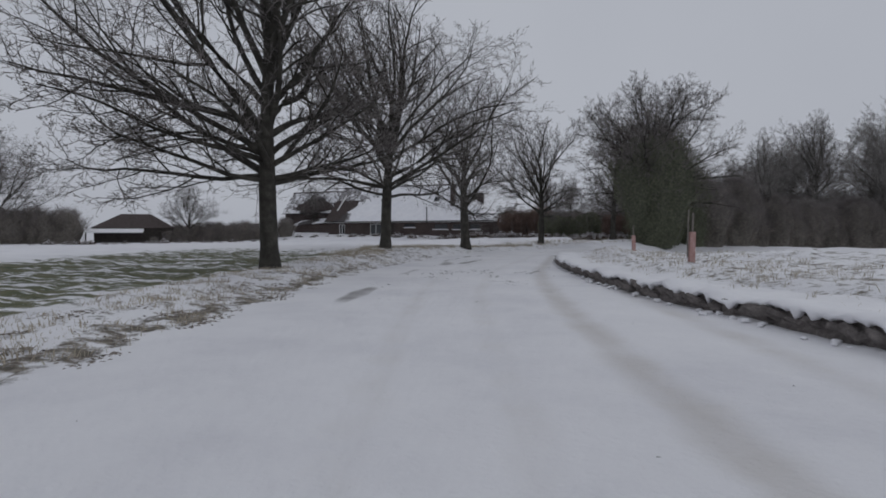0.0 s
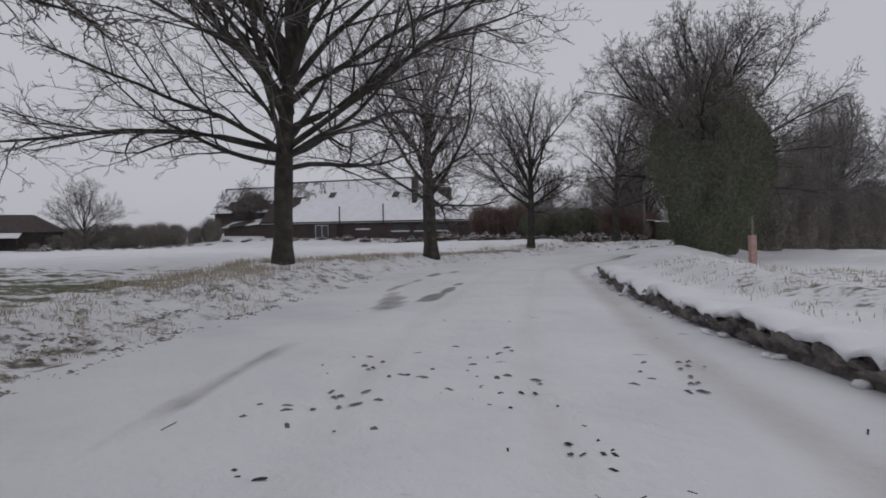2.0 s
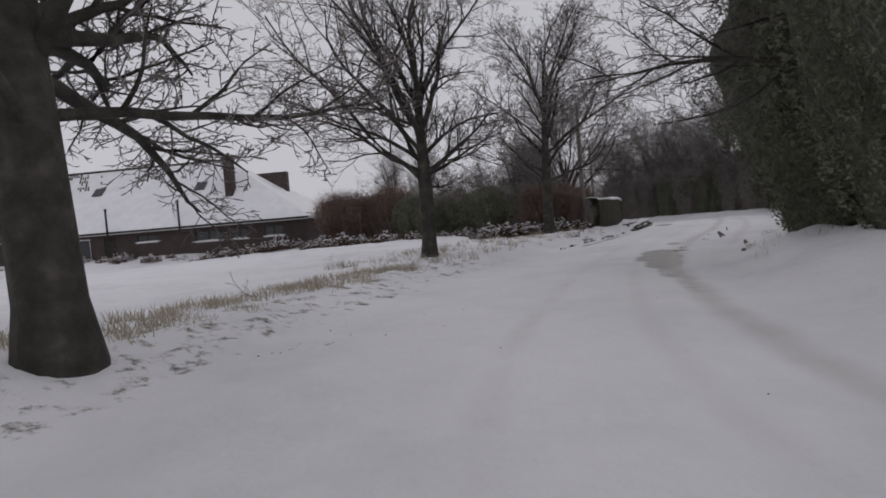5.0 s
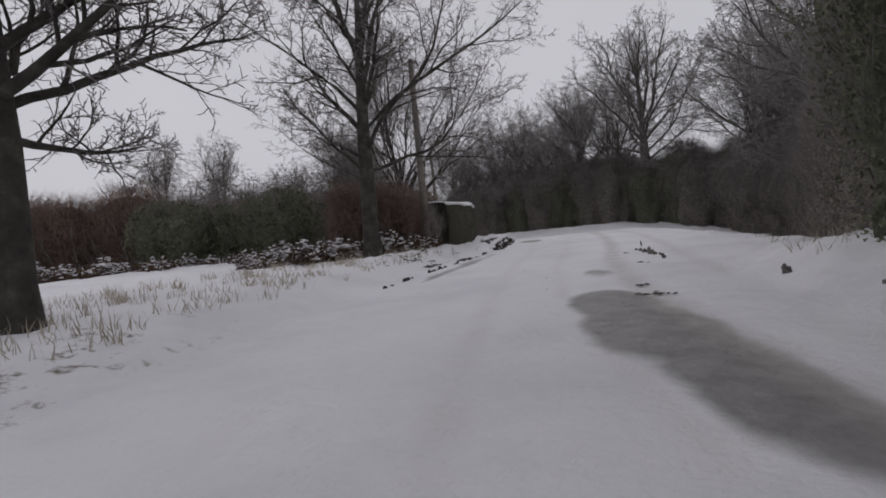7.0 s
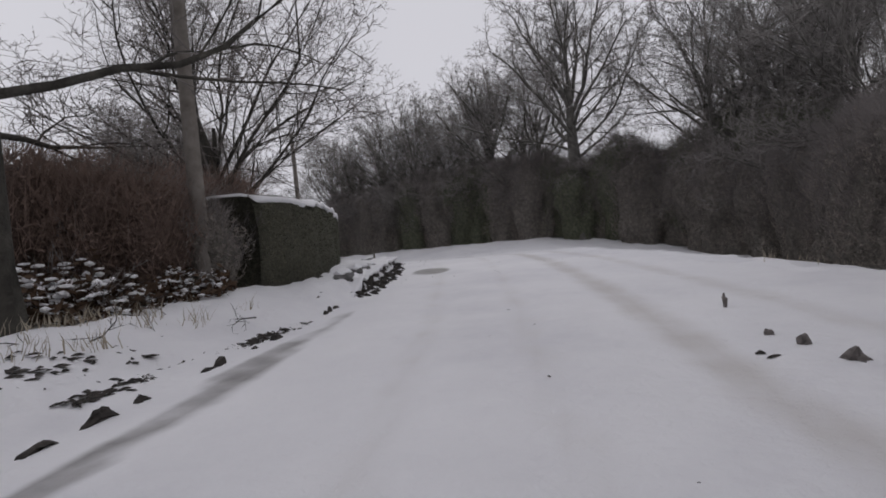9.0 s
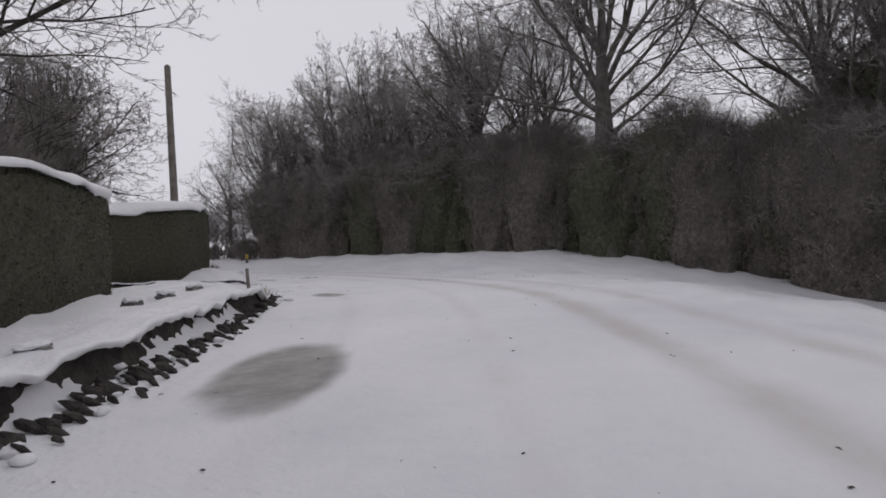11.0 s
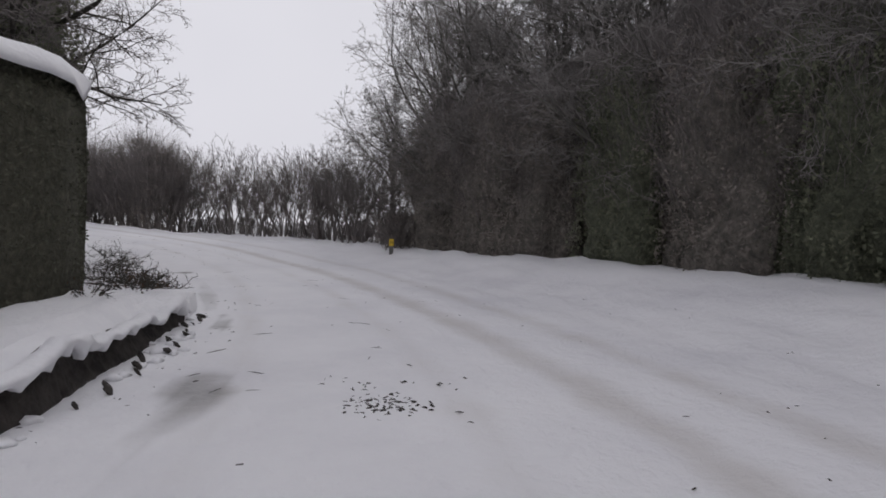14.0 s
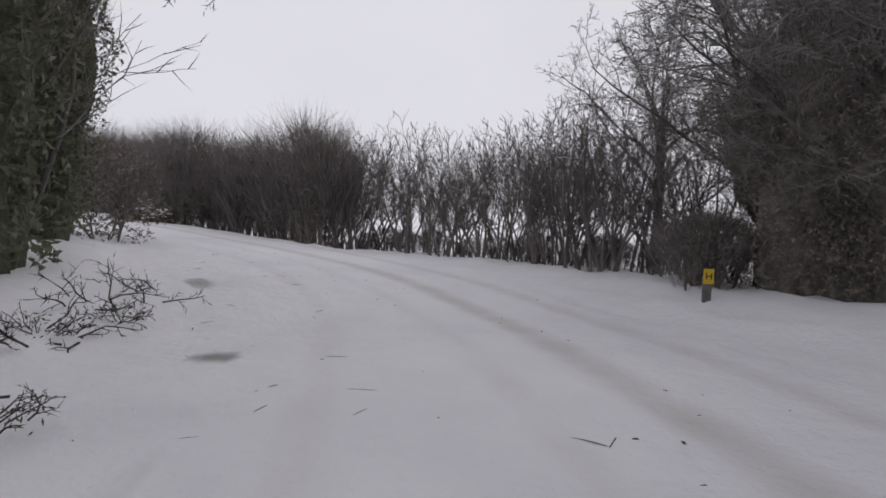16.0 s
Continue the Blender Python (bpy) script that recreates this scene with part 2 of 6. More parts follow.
def resample(points, step):
    pts = [Vector((*p, 0)) for p in points]
    out = []
    for i in range(len(pts) - 1):
        a, b = pts[i], pts[i + 1]
        n = max(1, int((b - a).length / 0.5))
        out += [a.lerp(b, k / n) for k in range(n)]
    out.append(pts[-1])
    for _ in range(30):
        out = [out[0]] + [(out[i - 1] + out[i] * 2 + out[i + 1]) / 4 for i in range(1, len(out) - 1)] + [out[-1]]
    line, run = [out[0]], 0.0
    for a, b in zip(out, out[1:]):
        d = (b - a).length
        while run + d >= step:
            f = (step - run) / d
            a = a.lerp(b, f)
            line.append(a.copy())
            d, run = (b - a).length, 0.0
        run += d
    return np.array([(p.x, p.y) for p in line])


STEP = 0.5
MID = resample(LANE, STEP)
TAN = np.gradient(MID, axis=0)
TAN /= np.linalg.norm(TAN, axis=1)[:, None]
LEFT = np.stack([-TAN[:, 1], TAN[:, 0]], 1)


def lane_at(x, y):
    """How far along the lane a place lies, and how far to its right."""
    d = np.hypot(MID[:, 0] - x, MID[:, 1] - y)
    i = int(d.argmin())
    rel = np.array((x, y)) - MID[i]
    return (i * STEP + float(rel @ TAN[i]) if 0 < i < len(MID) - 1 else i * STEP), -float(rel @ LEFT[i])


def along(x, y):
    return lane_at(x, y)[0]


# knots by place on the lane: (x, y) -> height of the lane, its left and right edge, rise of the left and right verge
KNOTS = [
    ((0.6, -20), 0.15, 3.6, 5.2, 0.12, 0.40),
    ((0.8, 0), 0.12, 3.7, 4.85, 0.12, 0.40),
    ((1.0, 11), 0.10, 3.4, 4.1, 0.15, 0.42),
    ((2.0, 21), 0.02, 4.0, 3.3, 0.32, 0.45),
    ((3.6, 30), -0.06, 4.1, 3.2, 0.58, 0.55),
    ((6.1, 38.2), -0.12, 3.6, 3.1, 0.50, 0.70),
    ((9.5, 43.8), -0.14, 3.6, 2.7, 0.28, 0.80),
    ((13.5, 49.4), -0.15, 3.5, 2.7, 0.28, 0.75),
    ((18.1, 54.4), -0.10, 3.3, 3.3, 0.45, 0.50),
    ((22.5, 58.6), 0.0, 3.0, 5.0, 0.45, 0.25),
    ((25.9, 61.4), 0.09, 2.7, 5.4, 0.50, 0.12),
    ((31, 66.6), 0.30, 2.35, 4.2, 0.50, 0.06),
    ((35.2, 71.4), 0.42, 2.3, 3.7, 0.35, 0.38),
    ((38, 76.4), 0.27, 2.6, 3.9, 0.2, 0.68),
    ((39.8, 81.2), 0.17, 2.05, 4.0, 0.15, 0.62),
    ((40.5, 88), 0.10, 1.35, 4.0, 0.15, 0.52),
    ((40.1, 97), 0.16, 2.0, 3.8, 0.4, 0.40),
    ((34.5, 105.6), 0.84, 2.4, 3.6, 0.40, 0.40),
    ((22, 113), 2.0, 2.5, 3.4, 0.40, 0.40),
    ((0, 121), 2.9, 2.5, 3.4, 0.40, 0.40)]
K_S = [along(*k[0]) for k in KNOTS]
K_V = np.array([k[1:] for k in KNOTS])


S_FALL = along(18.1, 54.4)
S_CUT = along(26.0, 65.5) - 0.9
S_DIP = along(3.6, 30) - 6
# foot of the hedgerow on the right after the bank: the ground falls into a hollow and climbs out again
HOLLOW = [(28, 50.8, 0.0), (36, 55, -0.85), (40.4, 56.7, -1.1), (43, 58.5, -1.25), (45, 60, -1.25), (46.5, 61.5, -1.1), (47.8, 63.5, -1.0), (49.4, 66, -0.75),
          (49.5, 68, -0.55), (49.5, 70, -0.2), (49.5, 71.5, 0.0), (49.6, 73, 0.2), (49.4, 75.5, 0.5), (49.1, 79, 0.8), (48.4, 86, 0.72), (47.8, 90, 0.7), (46.4, 97, 0.62)]
H_SO = sorted((*lane_at(x, y), z) for x, y, z in HOLLOW)


def lane_values(s):
    return [float(np.interp(s, K_S, K_V[:, i])) for i in range(5)]


def height(x, y, s=None, o=None):
    """Height of the ground."""
    if s is None:
        s, o = lane_at(x, y)
    z, wl, wr, rl, rr = lane_values(s)
    out = max(o - wr, -wl - o, 0.0)
    n = 0.05 * noise.noise(Vector((x * 0.4, y * 0.4, 0.3))) * (0.35 + 0.65 * ease(0, 2.0, out)) + 0.18 * noise.noise(Vector((x * 0.05, y * 0.05, 4.0))) * ease(4, 20, abs(o))
    if o > wr:
        d = o - wr
        fall = ease(S_FALL, S_FALL + 8, s)
        early = ease(S_DIP, S_DIP + 9, s) * (1 - fall)
        h = rr * ease(0, 2.6, d) + 0.25 * ease(3, 14, d) * (1 - early) - early * (rr - 0.05) * ease(2.4, 6.5, d)
        if fall > 0:
            foot = float(np.interp(s, [q[0] for q in H_SO], [q[2] for q in H_SO]))
            away = float(np.interp(s, [q[0] for q in H_SO], [q[1] for q in H_SO])) - wr
            h = h * (1 - fall) + (foot - z) * ease(0.2, max(away, 2.0), d) * fall
        n += 0.10 * noise.noise(Vector((x * 0.9, y * 0.9, 7))) * ease(0, 1, d)
    elif o < -wl:
        d = -wl - o
        cut = ease(S_CUT, S_CUT + 1.2, s) * (1 - ease(S_CUT + 11.0, S_CUT + 13.0, s))
        h = rl * ease(0, 2.2, d) * (1 - cut) + (0.35 * ease(0.16, 0.5, d) + (rl - 0.35) * ease(0.9, 2.6, d)) * cut + 0.15 * ease(3, 14, d)
        n += 0.08 * noise.noise(Vector((x * 1.1, y * 1.1, 2))) * ease(0, 1, d)
        # raised garden edge behind the drive kerb and the earth bank
        q = -0.224 * (x - 37.05) + 0.975 * (y - 81.42)
        h += (0.15 * ease(0.06, 0.3, q) + 0.25 * ease(0.3, 1.3, q)) * ease(0.14, 0.42, -0.956 * (x - 37.7) + 0.292 * (y - 82.0)) * (1 - ease(86.8, 90.0, y)) * (y > 78)
    else:
        h = 0.0
    far = ease(14, 45, abs(o))
    return (z + h) * (1 - far) + (0.45 if o > 0 else 0.0) * far + n


# worn, wet patches: place, half length along the lane, half width, strength
PATCHES = [
    ((-1.05, 12.0), 1.9, 0.27, 0.6), ((-0.35, 19.7), 2.2, 0.16, 0.5), ((0.98, 25.2), 1.0, 0.34, 0.6), ((1.0, 26.4), 1.0, 0.30, 0.62), ((0.95, 27.6), 0.8, 0.2, 0.5), ((0.9, 28.8), 0.8, 0.14, 0.6), ((1.1, 29.8), 0.8, 0.13, 0.7), ((1.6, 31.8), 1.2, 0.11, 0.7), ((2.25, 34.3), 1.1, 0.17, 0.85), ((3.1, 35.9), 0.8, 0.16, 0.7),
    ((1.85, 26.6), 0.9, 0.22, 1.1), ((2.35, 28.4), 0.9, 0.16, 1.1), ((2.8, 30.2), 0.5, 0.12, 1.0),
    ((17.4, 51.8), 1.2, 0.6, 1.1), ((16.2, 50.3), 1.7, 0.66, 1.1), ((15.0, 48.6), 1.9, 0.5, 0.85), ((13.8, 46.9), 2.0, 0.36, 0.55), ((12.6, 45.0), 2.2, 0.28, 0.42), ((20.4, 54.7), 0.9, 0.36, 0.55),
    ((22.0, 61.5), 2.2, 0.30, 0.62), ((19.4, 59.3), 2.0, 0.20, 0.6), ((24.2, 63.3), 1.6, 0.2, 0.45), ((31.0, 68.5), 1.2, 0.55, 0.9),
    ((35.2, 73.9), 0.9, 0.35, 0.65), ((36.5, 76.8), 0.5, 0.22, 0.45), ((37.0, 77.9), 0.8, 0.3, 0.4), ((39.15, 83.6), 0.8, 0.32, 0.62), ((38.8, 82.3), 1.0, 0.18, 0.36), ((39.45, 86.7), 0.9, 0.18, 0.5),
    ((39.35, 89.6), 2.4, 0.2, 0.42), ((38.95, 93.6), 0.32, 0.22, 0.8), ((37.2, 98.4), 0.7, 0.3, 0.6)]
PATCH_SO = [(*lane_at(*p), a, b, w) for p, a, b, w in PATCHES]


def worn(s, o):
    best = 0.0
    for ps, po, a, b, w in PATCH_SO:
        r = math.hypot((s - ps) / a, (o - po) / b)
        if r < 1.6:
            best = max(best, w * (1 - ease(0.55, 1.45, r)))
    return best


def wheel_lines(s, o):
    v = 0.0
    for c, w, k in ((-0.75, 0.28, 0.45), (0.75, 0.28, 0.45), (2.1, 0.35, 0.8), (3.5, 0.35, 0.6), (-2.0, 0.3, 0.25)):
        c += 0.25 * math.sin(s * 0.11 + c)
        v = max(v, k * math.exp(-((o - c) / w) ** 2))
    return v


def grassy(x, y, s, o):
    """How much grass shows through, and how green it is."""
    z, wl, wr, rl, rr = lane_values(s)
    if -wl + 0.2 < o < wr + 0.1:
        return 0.0, 0.0
    t3 = along(2, 21)
    if o < 0:
        d = -wl - o
        early = 1 - ease(t3 + 6, t3 + 20, s)
        g = 0.30 * early * ease(0.0, 0.4, d) + 0.17 * (1 - ease(t3 - 6, t3 + 4, s)) * math.exp(-((d - 0.5) / 0.45) ** 2)
        field = ease(2.4, 3.4, d) * (1 - ease(11.5, 14.5, d)) * (1 - ease(t3 + 2, t3 + 12, s))
        g = max(g * (1 - ease(3.0, 4.5, d)), 0.66 * field)
        late = ease(t3 + 2, t3 + 8, s) * (1 - ease(along(14, 50), along(19, 55), s))
        g = max(g, 0.30 * late * ease(0.1, 0.6, d) * (1 - ease(1.8, 4.5, d)))
        return g, field
    d = o - wr
    return 0.34 * ease(0.7, 1.8, d) * (1 - ease(t3 + 4, t3 + 16, s)), 0.0


def layered_sheet(name, cols, rows, place, mat):
    """A grid sheet with its grass, slush and wheel-line layers. place(i, j) gives x, y, z, grass, green, slush, track."""
    data = [place(i, j) for i in range(rows) for j in range(cols)]
    faces = [(i * cols + j, i * cols + j + 1, (i + 1) * cols + j + 1, (i + 1) * cols + j) for i in range(rows - 1) for j in range(cols - 1)]
    ob = mesh_object(name, [d[:3] for d in data], faces, mat, shade=True)
    for k, layer in enumerate(("grass", "green", "slush", "track")):
        a = ob.data.attributes.new(layer, "FLOAT", "POINT")
        a.data.foreach_set("value", [float(d[3 + k]) for d in data])
    return ob


ROWS_N = len(MID)


def lane_place(i, u):
    """A point of the lane's own sheet; u runs from 0 at the left edge to 1 at the right."""
    s = i * STEP
    z, wl, wr, rl, rr = lane_values(s)
    o = -wl + u * (wl + wr)
    x, y = MID[i] - LEFT[i] * o
    tr = wheel_lines(s, o)
    return x, y, height(x, y, s, o) - 0.035 * tr, 0.0, 0.0, worn(s, o), tr


road = layered_sheet("road", 41, ROWS_N, lambda i, j: lane_place(i, j / 40), M_GROUND)
tagged(road, "narrow lane under packed snow with wheel lines", "road", kind="structure")


def verge_sheet(side, reach, cols, name, label):
    def place(i, j):
        s = i * STEP
        z, wl, wr, rl, rr = lane_values(s)
        d = reach * (j / (cols - 1)) ** 1.6
        o = -wl - d if side < 0 else wr + d
        x, y = MID[i] - LEFT[i] * o
        h = height(x, y, s, o)
        if 0 < j < cols - 4:
            h += (0.05 + 0.05 * ease(0, 0.8, d)) * noise.noise(Vector((x * 2.2, y * 2.2, 1.0))) * ease(0, 0.3, d)
        if j >= cols - 3:
            h -= 0.3 * (j - cols + 4) / 3
        g, gr = grassy(x, y, s, o)
        tr = wheel_lines(s, o) * (1 - ease(0, 0.5, d))
        return x, y, h - 0.035 * tr, g, gr, worn(s, o), tr
    ob = layered_sheet(name, cols, ROWS_N, place, M_GROUND)
    return tagged(ob, label, "verge", kind="structure")


verge_sheet(-1, 15.0, 60, "verge_left", "snowy grass verge beside the lane")
verge_sheet(1, 11.0, 52, "verge_right", "snow-covered bank beside the lane")


def far_steps(lo, hi, fine, outer):
    inner = list(np.arange(lo, hi + 0.01, fine))
    ring = [outer * 0.06, outer * 0.16, outer * 0.4, outer]
    return [lo - r for r in reversed(ring)] + inner + [hi + r for r in ring]


GX, GY = far_steps(-110, 130, 2.5, 2500), far_steps(-45, 190, 2.5, 2500)


def far_place(i, j):
    x, y = GX[j], GY[i]
    s, o = lane_at(x, y)
    z, wl, wr, rl, rr = lane_values(s)
    d = -wl - o if o < 0 else o - wr
    h = height(x, y, s, o)
    if 0 < s < (ROWS_N - 2) * STEP:
        lim = 15.0 if o < 0 else 11.0
        h -= 0.35 * (1 - ease(lim - 2.6, lim - 0.2, d)) if d < lim else 0.0
    g, gr = grassy(x, y, s, o)
    if x > 5:
        g *= 0.5
    return x, y, h, g, gr, 0.0, 0.0


ground = layered_sheet("ground", len(GX), len(GY), far_place, M_GROUND)
tagged(ground, "snow-covered fields reaching the horizon", "ground", kind="structure")


# ---- plants ----
class Wood:
    """Collects tapering limbs as tubes."""

    def __init__(self):
        self.v, self.f = [], []

    def limb(self, pts, radii, sides, point=False):
        base = len(self.v)
        n = len(pts)
        for i, p in enumerate(pts):
            d = (pts[min(i + 1, n - 1)] - pts[max(i - 1, 0)]).normalized()
            a = d.orthogonal().normalized()
            b = d.cross(a)
            if point and i == n - 1:
                self.v.append(p)
                continue
            for k in range(sides):
                w = 2 * math.pi * k / sides
                self.v.append(p + (a * math.cos(w) + b * math.sin(w)) * radii[i])
        for i in range(n - 1):
            for k in range(sides):
                k2 = (k + 1) % sides
                if point and i == n - 2:
                    self.f.append((base + i * sides + k, base + i * sides + k2, base + (i + 1) * sides))
                    continue
                self.f.append((base + i * sides + k, base + i * sides + k2, base + (i + 1) * sides + k2, base + (i + 1) * sides + k))


def branch(rng, wood, twigs, start, way, length, radius, level, spec):
    """A limb that bends, thins and sends out smaller ones."""
    steps = (9, 9, 6, 5, 3, 2)[level] if "fine" in spec else (9, 9, 6, 4, 2, 1)[level]
    pts, radii, p, d = [start], [radius], start.copy(), way.normalized()
    for i in range(steps):
        wob = Vector((rng.gauss(0, 1), rng.gauss(0, 1), rng.gauss(0, 0.8))) * spec["bend"] * (0.35, 1.0, 1.2, 1.35, 1.5, 1.6)[level]
        d = (d + wob + Vector((0, 0, spec["lift"][level]))).normalized()
        p = p + d * (length / steps)
        pts.append(p.copy())
        radii.append(max(spec["thin"] * 0.55, radius * (1 - (0.9, 0.8, 0.72, 0.66, 0.6, 0.5)[level] * (i + 1) / steps)))
    (wood if level < 3 else twigs).limb(pts, radii, (10, 7, 4, 3, 3, 3)[level], level >= 4)
    if level >= spec["depth"]:
        return
    kids, first = spec["kids"][level], spec["first"][level]
    for k in range(kids):
        u = min(0.98, first + (1 - first) * (k + rng.random() * 0.9) / kids)
        i = min(int(u * steps), steps - 1)
        at = pts[i].lerp(pts[i + 1], u * steps - i)
        axis = (pts[i + 1] - pts[i]).normalized()
        side = axis.orthogonal().normalized()
        side.rotate(Matrix.Rotation(k * 2.4 + rng.random() * 1.2, 3, axis))
        ang = radians(spec["angle"][level] + rng.gauss(0, 9))
        ln = length * spec["short"][level] * rng.uniform(0.7, 1.2) * (1.15 - 0.55 * u)
        r = max(spec["thin"], radii[i] * spec["ratio"] * rng.uniform(0.8, 1.1))
        if level == 1:
            side = (side + Vector((0, 0, 0.15))).normalized()
        d2 = axis * math.cos(ang) + side * math.sin(ang)
        if d2.z < spec["droop"]:
            d2.z = spec["droop"] + 0.3 * (d2.z - spec["droop"])
        branch(rng, wood, twigs, at, d2, ln, r, level + 1, spec)


# limbs: how many; band: the stretch above the clear trunk, in parts of the crown, from which they spring; low, high: their angles from upright
TREE = dict(droop=-0.25, bend=0.13, lift=[0.0, 0.012, 0.02, 0.02, 0.02, 0.0], depth=5, limbs=20, band=0.42, kids=[0, 13, 7, 6, 3], first=[0, 0.2, 0.12, 0.12, 0.15],
            angle=[0, 40, 42, 44, 44], short=[0, 0.42, 0.52, 0.48, 0.55], ratio=0.55, thin=0.0085, low=84, high=10, reach=7.4)


def tree_meshes(seed, total_h, trunk_r, spec, clear):
    """Wood and twig meshes of a bare tree: a short clear trunk with a flared foot, then limbs that fan out to a rounded crown."""
    rng = random.Random(seed)
    wood, twigs = Wood(), Wood()
    top = clear + (total_h - clear) * spec["band"]
    pts, radii = [], []
    for k in range(9):
        u = k / 8
        pts.append(Vector((0.10 * math.sin(seed + u * 3), 0.10 * math.cos(seed * 2 + u * 3), -0.4 + (top + 1.4) * u)))
        z = pts[-1].z
        radii.append(trunk_r * (1 + 0.55 * math.exp(-(z + 0.4) / 0.45)) * (1 if z < clear else 1 - 0.75 * (z - clear) / max(0.1, top + 1.0 - clear)))
    wood.limb(pts, radii, 12)
    mid = clear + 0.25 * (total_h - clear)
    n = spec["limbs"]
    for k in range(n):
        v = (k + rng.random() * 0.6) / n
        z = clear + (top - clear) * v
        ang = radians(spec["low"] + (spec["high"] - spec["low"]) * v ** 0.75 + rng.gauss(0, 5))
        a = k * 2.4 + rng.uniform(-0.35, 0.35)
        d = Vector((math.sin(ang) * math.cos(a), math.sin(ang) * math.sin(a), math.cos(ang)))
        up = total_h - mid
        ln = 1 / math.sqrt((math.sin(ang) / spec["reach"]) ** 2 + (math.cos(ang) / up) ** 2)
        ln = max(1.5, ln - (z - mid) * math.cos(ang)) * rng.uniform(0.88, 1.08) * 0.95
        off = (math.degrees(a) + spec.get("turn", 0) - spec["shy"] + 180) % 360 - 180 if "shy" in spec else 180
        if abs(off) < 75 and v < 0.7:
            ln *= 0.5
        r = trunk_r * rng.uniform(0.24, 0.38) * (0.85 + 0.2 * math.sin(v * 3)) * spec.get("girth", 1.0)
        branch(rng, wood, twigs, Vector((0, 0, z)), d, ln, r, 1, spec)
    # heavy low boughs: compass angle on the plan, height, angle from upright, length
    for az, z, ang, ln in spec.get("boughs", ()):
        a, ang = radians(az - spec.get("turn", 0)), radians(ang)
        branch(rng, wood, twigs, Vector((0, 0, z)), Vector((math.sin(ang) * math.cos(a), math.sin(ang) * math.sin(a), math.cos(ang))), ln, trunk_r * 0.32, 1, spec)
    return wood, twigs


def wood_mesh(name, w, mat):
    me = bpy.data.meshes.new(name)
    me.from_pydata([tuple(v) for v in w.v], [], w.f)
    me.materials.append(mat)
    me.polygons.foreach_set("use_smooth", [True] * len(me.polygons))
    me.update()
    return me


def ground_pose(x, y, turn=0.0, scale=1.0, sink=0.0):
    return pose(x, y, height(x, y) - sink, 0, 0, turn) @ Matrix.Scale(scale, 4)


def bare_tree(seed, total_h, trunk_r, clear, x, y, turn, label, group, spec=TREE, mats=None, lean=0.0):
    mats = mats or (M_BARK, M_TWIG)
    wood, twigs = tree_meshes(seed, total_h, trunk_r, dict(spec, turn=turn), clear)
    t = empty("tree", Matrix.Translation((x, y, height(x, y))) @ Matrix.Rotation(radians(lean), 4, Vector((0.42, 0.91, 0))) @ pose(0, 0, 0, 0, 0, turn), label, "tree", group)
    for nm, w, mt in (("trunk", wood, mats[0]), ("crown", twigs, mats[1])):
        new(nm, wood_mesh(nm, w, mt)).parent = t
    return t


ROW = "bare trees along the verge"
bare_tree(41, 14.0, 0.275, 2.7, -4.7, 17.85, 20, "large bare tree with wide spreading crown on the verge", ROW, dict(TREE, reach=8.9, low=76, limbs=25, thin=0.0105, shy=0, girth=1.45, fine=1, kids=[0, 12, 6, 5, 2], boughs=((182, 3.0, 80, 6.6), (160, 3.6, 70, 7.0), (212, 2.8, 86, 5.6), (236, 3.4, 74, 6.4), (120, 3.2, 76, 5.6), (-5, 3.3, 66, 4.6), (20, 2.9, 80, 3.6))))
bare_tree(12, 14.0, 0.275, 2.9, -2.43, 31.6, 140, "large bare tree with low spreading limbs on the verge", ROW, dict(TREE, reach=9.2, low=76, band=0.36, limbs=25, thin=0.0095, girth=1.35, fine=1, kids=[0, 11, 6, 4, 2], boughs=((10, 2.9, 66, 6.0), (-30, 3.3, 58, 6.0), (170, 3.0, 78, 6.0), (215, 3.3, 70, 6.5))), lean=4.3)
bare_tree(13, 12.6, 0.32, 2.2, 2.45, 42.3, 250, "bare tree with a short trunk on the snowy verge", ROW, dict(TREE, reach=7.6, low=76, limbs=19, thin=0.010, girth=0.95, shy=25, fine=1, kids=[0, 11, 6, 4, 2], boughs=((64, 3.2, 78, 4.4), (82, 2.9, 86, 4.2), (100, 3.5, 76, 5.4), (48, 3.3, 70, 3.6))))
bare_tree(14, 12.0, 0.265, 2.6, 10.4, 56.35, 30, "bare tree with low side limb beside the lane", ROW, dict(TREE, reach=7.6, low=78, thin=0.0105, shy=20, girth=1.25, limbs=18, kids=[0, 12, 6, 5, 2], boughs=((-10, 3.0, 62, 4.5), (175, 3.2, 66, 6.0), (150, 3.6, 58, 6.5))), lean=2.2)
bare_tree(15, 13.5, 0.28, 2.4, 20.3, 64.9, 80, "tall bare tree among shrubs beside the lane", ROW, dict(TREE, low=72, band=0.55, reach=7.0, kids=[0, 10, 6, 5, 3], thin=0.011, shy=190, girth=0.95), lean=1.5)


# shrubs: stems from one foot, a tangle of short twigs or leaves, and fine shoots at the outside, in a few makes
BUSH = dict(droop=-0.3, bend=0.12, lift=[0, 0.05, 0.06, 0.06, 0.04, 0], depth=4, kids=[0, 6, 4, 3], first=[0, 0.25, 0.15, 0.15], angle=[0, 24, 30, 36],
            short=[0, 0.5, 0.55, 0.6], ratio=0.6, thin=0.008)


